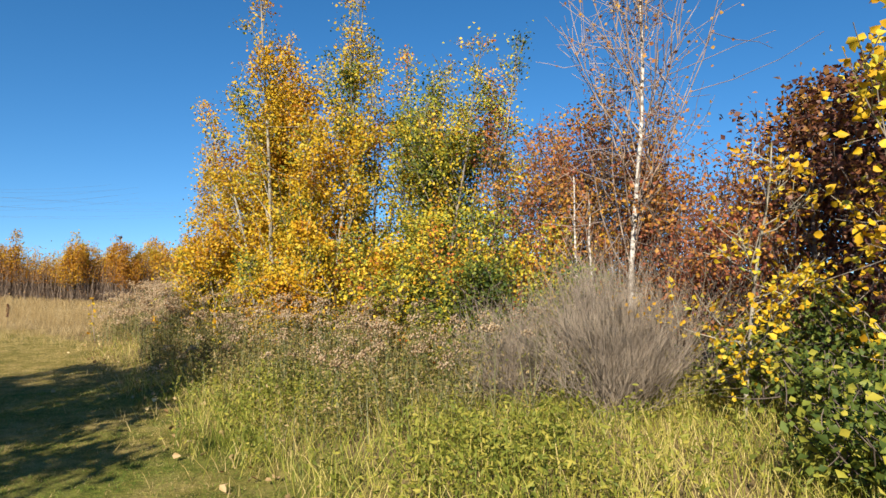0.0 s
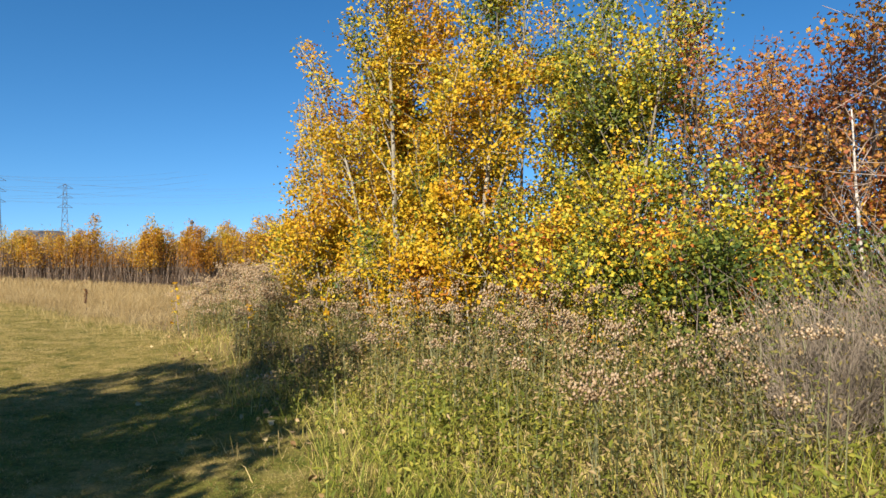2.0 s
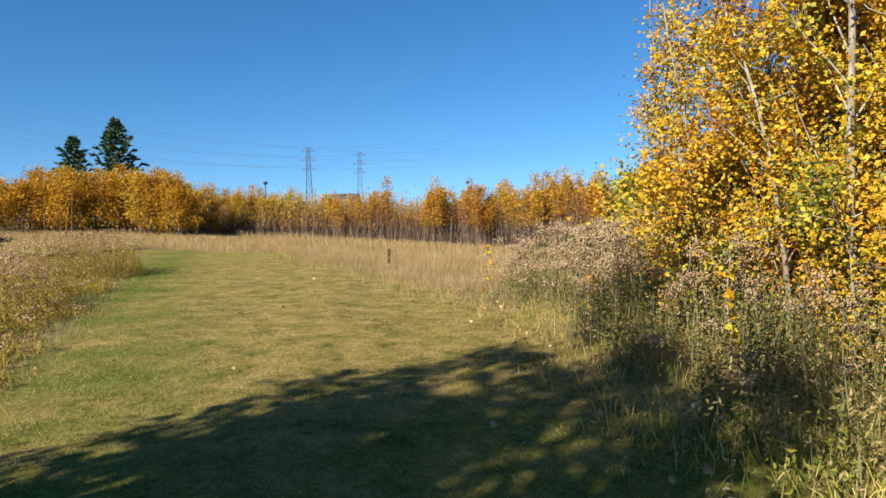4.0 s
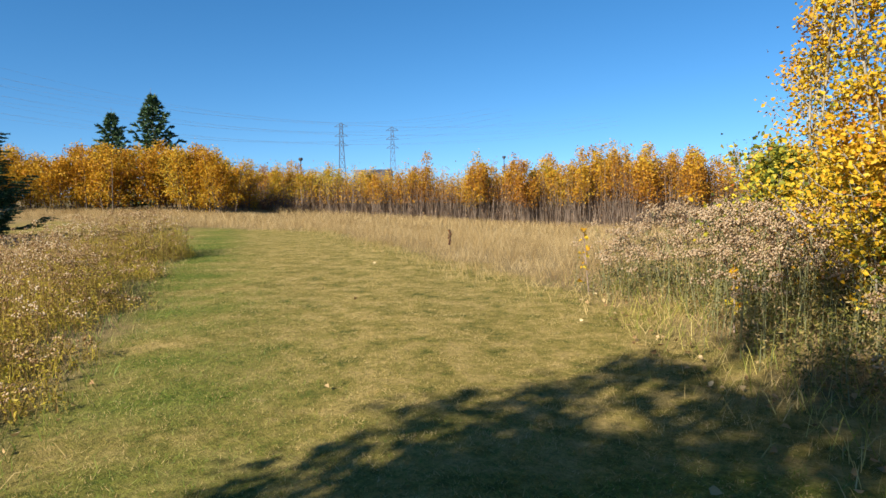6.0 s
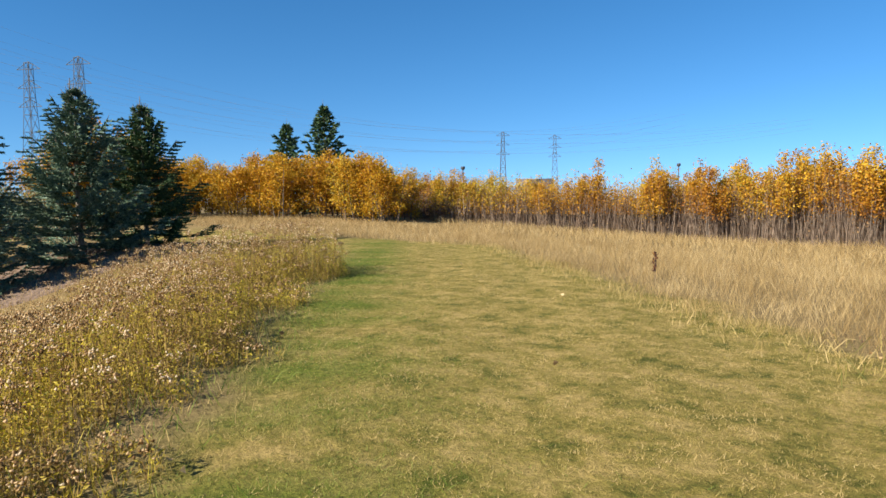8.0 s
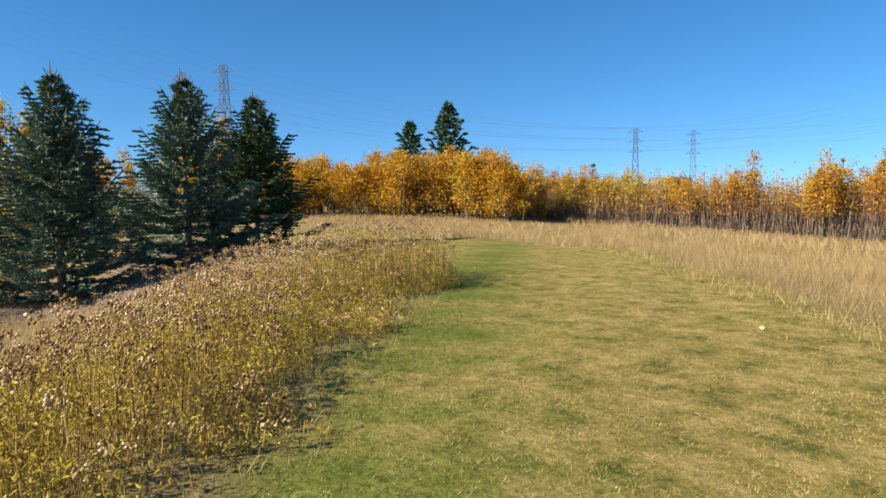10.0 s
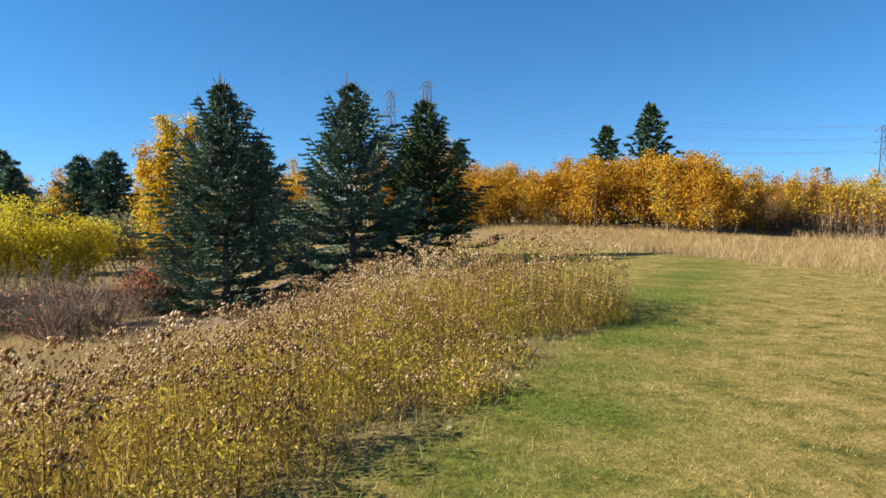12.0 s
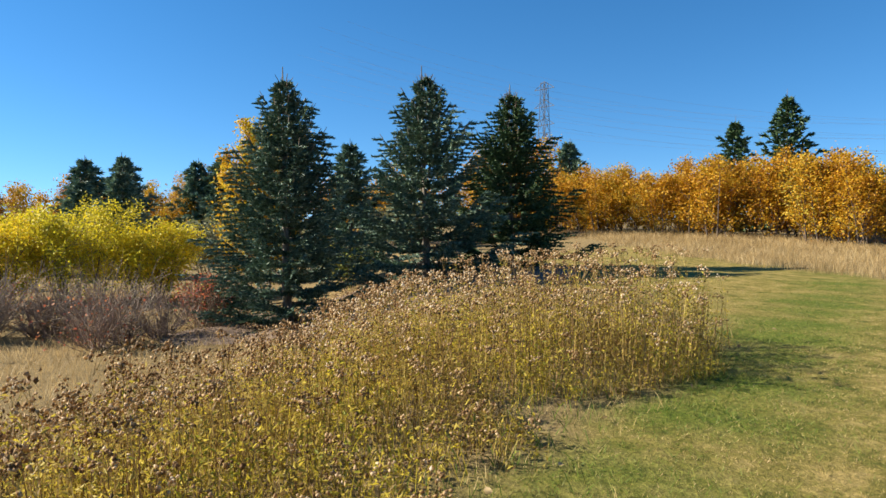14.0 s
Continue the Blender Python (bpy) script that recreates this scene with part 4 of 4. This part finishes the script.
PYLONS = [(-113.5, 138.5, 19.9), (-106.0, 150.5, 19.3), (-146.6, 50.3, 31.0), (-172.9, 48.2, 33.7)]
first = new("pylon", pylon_geo(40, 1.7).mesh("pylon", [M_STEEL]))
tagged(first, "grey lattice steel power pylon on the skyline", "pylon", "power pylons")
first.matrix_basis = pose(PYLONS[0][0], PYLONS[0][1], -1, 0, 0, 35) @ Matrix.Diagonal((PYLONS[0][2] / 40,) * 3 + (1,))
for px, py, pt in PYLONS[1:]:
    c = copy_thing(first, pose(px, py, -1, 0, 0, 35))
    c.scale = (pt / 40,) * 3
for i, (a, b) in enumerate([(0, 2), (1, 3)]):
    for lvl in (0.72, 0.84, 0.96):
        for sd in (-1, 1):
            p, q = PYLONS[a], PYLONS[b]
            u = np.linspace(-0.6, 1.5, 36)
            pts = np.stack([p[0] + (q[0] - p[0]) * u + sd * 4 * 0.6, p[1] + (q[1] - p[1]) * u + sd * 4 * 0.8, (p[2] + (q[2] - p[2]) * u) * lvl - 14 * u * (1 - u)], 1)
            g = Geo()
            tube(g, pts, np.full(36, 0.013), 3)
            tagged(new("power_line", g.mesh("power_line", [M_WIRE])), "thin overhead power line sagging between pylons", "power line", "overhead lines")


def house(x, y, w, d, wall, ridge, turn):
    e = new("house")
    e.matrix_basis = pose(x, y, -1, 0, 0, turn)
    tagged(e, "pale house with a dark gabled roof beyond the wood", "house", "far houses")
    g = Geo()
    a, b = w / 2, d / 2
    v = [(-a, -b, 0), (a, -b, 0), (a, b, 0), (-a, b, 0), (-a, -b, wall), (a, -b, wall), (a, b, wall), (-a, b, wall), (-a, 0, ridge - 0.3), (a, 0, ridge - 0.3)]
    g.add(v, [(0, 1, 5), (0, 5, 4), (1, 2, 6), (1, 6, 5), (2, 3, 7), (2, 7, 6), (3, 0, 4), (3, 4, 7), (4, 7, 8), (5, 9, 6)])
    part("wall", g, [M_WALLP], e)
    r = Geo()
    o = 0.5
    for s in (-1, 1):
        top, low = [(-a - o, 0, ridge), (a + o, 0, ridge)], [(-a - o, s * (b + o), wall - 0.3), (a + o, s * (b + o), wall - 0.3)]
        v = [*top, *low] + [(p[0], p[1], p[2] - 0.25) for p in (*top, *low)]
        r.add(v, [(0, 1, 3), (0, 3, 2), (4, 7, 5), (4, 6, 7), (2, 3, 7), (2, 7, 6), (0, 2, 6), (0, 6, 4), (1, 5, 7), (1, 7, 3)])
    part("roof", r, [M_ROOF], e)


house(-112, 150, 9, 8, 5.6, 8.4, 40)
house(-123, 119, 8, 8, 4.6, 6.4, 25)
for x, y, h in [(-63.4, 69.5, 6.6), (-48.0, 97.8, 7.2)]:
    g = Geo()
    tube(g, [(0, 0, 0), (0, 0, h)], (0.09, 0.06), 6)
    tube(g, [(0, 0, h - 0.05), (0, 0, h + 0.15), (0, 0, h + 0.4)], (0.10, 0.3, 0.24), 8)
    ob = tagged(new("street_lamp", g.mesh("street_lamp", [M_POST])), "dark slim lamp post rising above the wood", "street lamp", "far lamp posts")
    ob.matrix_basis = pose(x, y, -1.0)

# ---- grasses and weeds ----
rng = np.random.default_rng(200)


def strip_keep(x, y):
    """The weed strip along the lawn's south-west edge."""
    d = left_of_lawn(x, y)
    s = (x + 9.0) * -0.75 + (y - 7.6) * 0.66
    wob = 0.25 * np.sin(s * 1.7) + 0.2 * np.sin(s * 4.1 + 1)
    out = 0.4 * smooth(10.5, 12.0, s)
    return smooth(0.0, 0.5 - 0.3 * smooth(10.5, 12.0, s), d + out + wob * (1 - 0.6 * smooth(10.5, 12.0, s))) * (1 - smooth(4.6, 6.2, d + wob)) * (1 - smooth(13.7, 13.95, s + 0.05 * d + 0.2 * wob))


g = Geo()
x, y = scatter(31000, (-24, -6, -1, 19), strip_keep, rng)
d = left_of_lawn(x, y)
along_strip = (x + 9.0) * -0.75 + (y - 7.6) * 0.66
rise = 1.25 - 0.75 * smooth(10.0, 12.0, along_strip) + 1.1 * np.exp(-(((along_strip - 8.8) / 1.5) ** 2)) + 0.9 * smooth(5.0, 2.5, along_strip)
tall = 0.2 + (0.70 + 0.14 * smooth(9, 13, along_strip)) * smooth(0.0, 1.0, (d + 0.5 * smooth(10.5, 12.0, along_strip)) / rise)
seeded = rng.uniform(size=len(x)) < 0.2 + 0.3 * smooth(0.2, 1.0, d / rise)
weeds(g, x[seeded], y[seeded], tall[seeded], rng, 17, 0.037, 14, 0.0135, 0.034)
weeds(g, x[~seeded], y[~seeded], 0.84 * tall[~seeded], rng, 20, 0.039, 0)
low_x, low_y = scatter(70000, (-24, -6, -1, 19), strip_keep, rng)
grass(g, low_x, low_y, 0.2 + 0.3 * smooth(0.2, 2.2, left_of_lawn(low_x, low_y)), 0.003, rng, 1, 0.25)
stuff("weed_strip", g, [M_WEEDSTEM, M_WEEDLEAF, M_SEED], "dry yellow-brown goldenrod stand with pale seed heads", "weeds")


def thicket_keep(x, y):
    """The weeds in front of the aspens."""
    b, r = bank(x, y), right_of_lawn(x, y)
    wob = 0.3 * np.sin(x * 1.6 + 0.5) + 0.25 * np.sin(y * 2.3)
    inner = smooth(0.2, 0.9, b + wob * 0.5) * (1 - smooth(4.0, 5.2, b))
    return inner * (1 - smooth(14.6, 15.6, y + 0.4 * x + 2.6)) * smooth(5.6, 6.8, y - 0.45 * x)


g = Geo()
x, y = scatter(7000, (-8.5, 3, 5.5, 17), thicket_keep, rng)
b = bank(x, y)
weeds(g, x, y, 0.42 + 0.45 * smooth(0.3, 1.8, b), rng, 36, 0.038, 0)
clump = smooth(-0.15, 0.45, np.sin(x * 2.3 + 1.1 * np.sin(y * 1.9)) * np.sin(y * 2.7 + 0.8))
sel = rng.uniform(size=len(x)) < 0.05 + (0.12 + 0.4 * clump) * smooth(0.6, 1.5, b)
weeds(g, x[sel], y[sel], 0.5 + 0.4 * smooth(0.3, 1.8, b[sel]) + 0.2 * smooth(11, 13, y[sel]), rng, 10, 0.038, 30, 0.0135, 0.04)
x, y = scatter(2300, (-8.2, -2.5, 11, 16.5), lambda a, c: thicket_keep(a, c) * smooth(11.2, 12.6, c), rng)
weeds(g, x, y, 0.7 + 0.35 * smooth(0.3, 1.0, bank(x, y)), rng, 16, 0.038, 30, 0.0145, 0.045)
stuff("aster_stand", g, [M_SAGE, M_HERB, M_FLUFF], "faded asters with grey-white seed fluff below the aspens", "weeds")


def bank_keep(x, y):
    return smooth(-0.1, 0.4, bank(x, y) + 0.2 * np.sin(x * 3)) * (1 - smooth(4.5, 6.0, bank(x, y))) * (1 - 0.8 * smooth(9.5, 11.0, y - 0.2 * x)) * (1 - smooth(1.5, 2.5, bank(x, y)) * smooth(9, 10, y))


g = Geo()
x, y = scatter(110000, (-9.5, 6.5, 0.0, 15.5), bank_keep, rng)
grass(g, x, y, 0.23, 0.0028, rng, 0, 0.45)
x, y = scatter(4600, (-3.5, 6.5, 2.0, 9.0), lambda a, c: bank_keep(a, c) * (0.15 + 0.85 * smooth(0.1, 0.6, np.sin(a * 1.7) * np.sin(c * 1.3 + 1))), rng)
weeds(g, x, y, 0.38, rng, 22, 0.052, 0)
stuff("meadow_grass", g, [M_MEADOW, M_HERBLIGHT], "uncut green and straw-coloured meadow grass on the bank", "grass")


def straw_keep(x, y):
    r = right_of_lawn(x, y) - 0.3
    return smooth(0.0, 0.6, r + 0.3 * np.sin(x * 1.1)) * smooth(11.5, 13.5, y) * (1 - 0.75 * smooth(3, 14, r)) * smooth(-0.8, 0.3, 1 - np.abs(x + 20) / 26)


g = Geo()
x, y = scatter(170000, (-42, -4, 12, 30), straw_keep, rng)
grass(g, x, y, (0.22 + 0.16 * smooth(0, 2.5, right_of_lawn(x, y))) * (0.8 + 0.35 * np.sin(x * 2.1 + 1.2 * np.sin(y * 1.7)) * np.sin(y * 2.6)), 0.0019, rng, 0, 0.5)
x, y = scatter(45000, (-60, 10, 28, 52), lambda a, c: 0.9 * (right_of_lawn(a, c) > 2), rng)
grass(g, x, y, 0.45, 0.007, rng, 0, 0.45)
x, y = scatter(42000, (-62, -22, 24.6, 36), lambda a, c: smooth(24.6, 25.6, c + 0.3 * np.sin(a)) * (right_of_lawn(a, c) < 3), rng)
grass(g, x, y, 0.3, 0.0045, rng, 0, 0.45)
stuff("straw_grass", g, [M_STRAW], "tall straw-coloured dry grass at the lawn's edge", "grass")

g = Geo()
x, y = scatter(45000, (-40, -18, -2, 17), lambda a, c: smooth(5.0, 6.0, left_of_lawn(a, c)) * (1 - smooth(13, 15, left_of_lawn(a, c))), rng)
grass(g, x, y, 0.2, 0.004, rng, 0, 0.45)
stuff("slope_grass", g, [M_STRAW], "short dry brown grass on the slope below the weeds", "grass")


def near_lawn(x, y):
    return lawn_mask(x, y) * (0.25 + 0.75 * (1 - smooth(9, 19, np.hypot(x + 8, y - 10))))


g = Geo()
x, y = scatter(550000, (-26, 3, 1.5, 24), near_lawn, rng)
tx, ty = scatter(70000, (-26, 3, 1.5, 24), near_lawn, rng)
tx, ty = np.repeat(tx, 8), np.repeat(ty, 8)
tall_at_spot = np.concatenate([np.ones(len(x)), np.repeat(rng.uniform(0.8, 1.35, len(tx) // 8), 8)])
x = np.concatenate([x, tx + rng.normal(scale=0.022, size=len(tx))])
y = np.concatenate([y, ty + rng.normal(scale=0.022, size=len(ty))])
lush = rng.uniform(size=len(x)) < 0.85 * lushness(x, y)
for sel, m, tall in ((~lush, 0, 0.022), (lush, 1, 0.036)):
    spikes(g, x[sel], y[sel], tall * tall_at_spot[sel], 0.0026, rng, m, 1.0)
x, y = scatter(75000, (-20, -5, 2, 19), lambda a, c: np.exp(-((left_of_lawn(a, c) - 0.35) / 0.5) ** 2), rng)
mixed = rng.uniform(size=len(x)) < 0.4
grass(g, x[mixed], y[mixed], 0.13, 0.0032, rng, 1, 0.5)
grass(g, x[~mixed], y[~mixed], 0.11, 0.0022, rng, 0, 0.5)
x, y = scatter(70000, (-24, 2, 3, 26), lambda a, c: np.where(c > 13.3, np.exp(-((right_of_lawn(a, c) - 0.4) / 0.45) ** 2), np.exp(-((bank(a, c) - 0.3) / 0.5) ** 2)), rng)
grass(g, x, y, 0.14, 0.0035, rng, 0, 0.55)
stuff("lawn_grass", g, [M_LAWN, M_LAWNGREEN], "short mown lawn blades in green and straw patches", "grass")

g = Geo()
pts = []
x, y = scatter(5000, (-9, 2, 3, 16), lambda a, c: np.exp(-((bank(a, c) - 0.1) / 0.25) ** 2) * 0.75, rng)
pts.append(np.stack([x, y, height(x, y) + 0.05], 1))
x, y = scatter(5000, (-20, -7, 5, 18), lambda a, c: np.exp(-((left_of_lawn(a, c) + 0.1) / 0.25) ** 2) * 0.12, rng)
pts.append(np.stack([x, y, height(x, y) + 0.04], 1))
x, y = scatter(900, (-20, 1, 3, 20), lambda a, c: lawn_mask(a, c) * 0.07, rng)
pts.append(np.stack([x, y, height(x, y) + 0.04], 1))
leaves(g, np.concatenate(pts), 0.055, rng, 0, 0.8, 0.75, 0.14, True)
stuff("fallen_leaves", g, [M_FALLEN], "pale dry fallen leaves along the lawn's edges", "leaves")
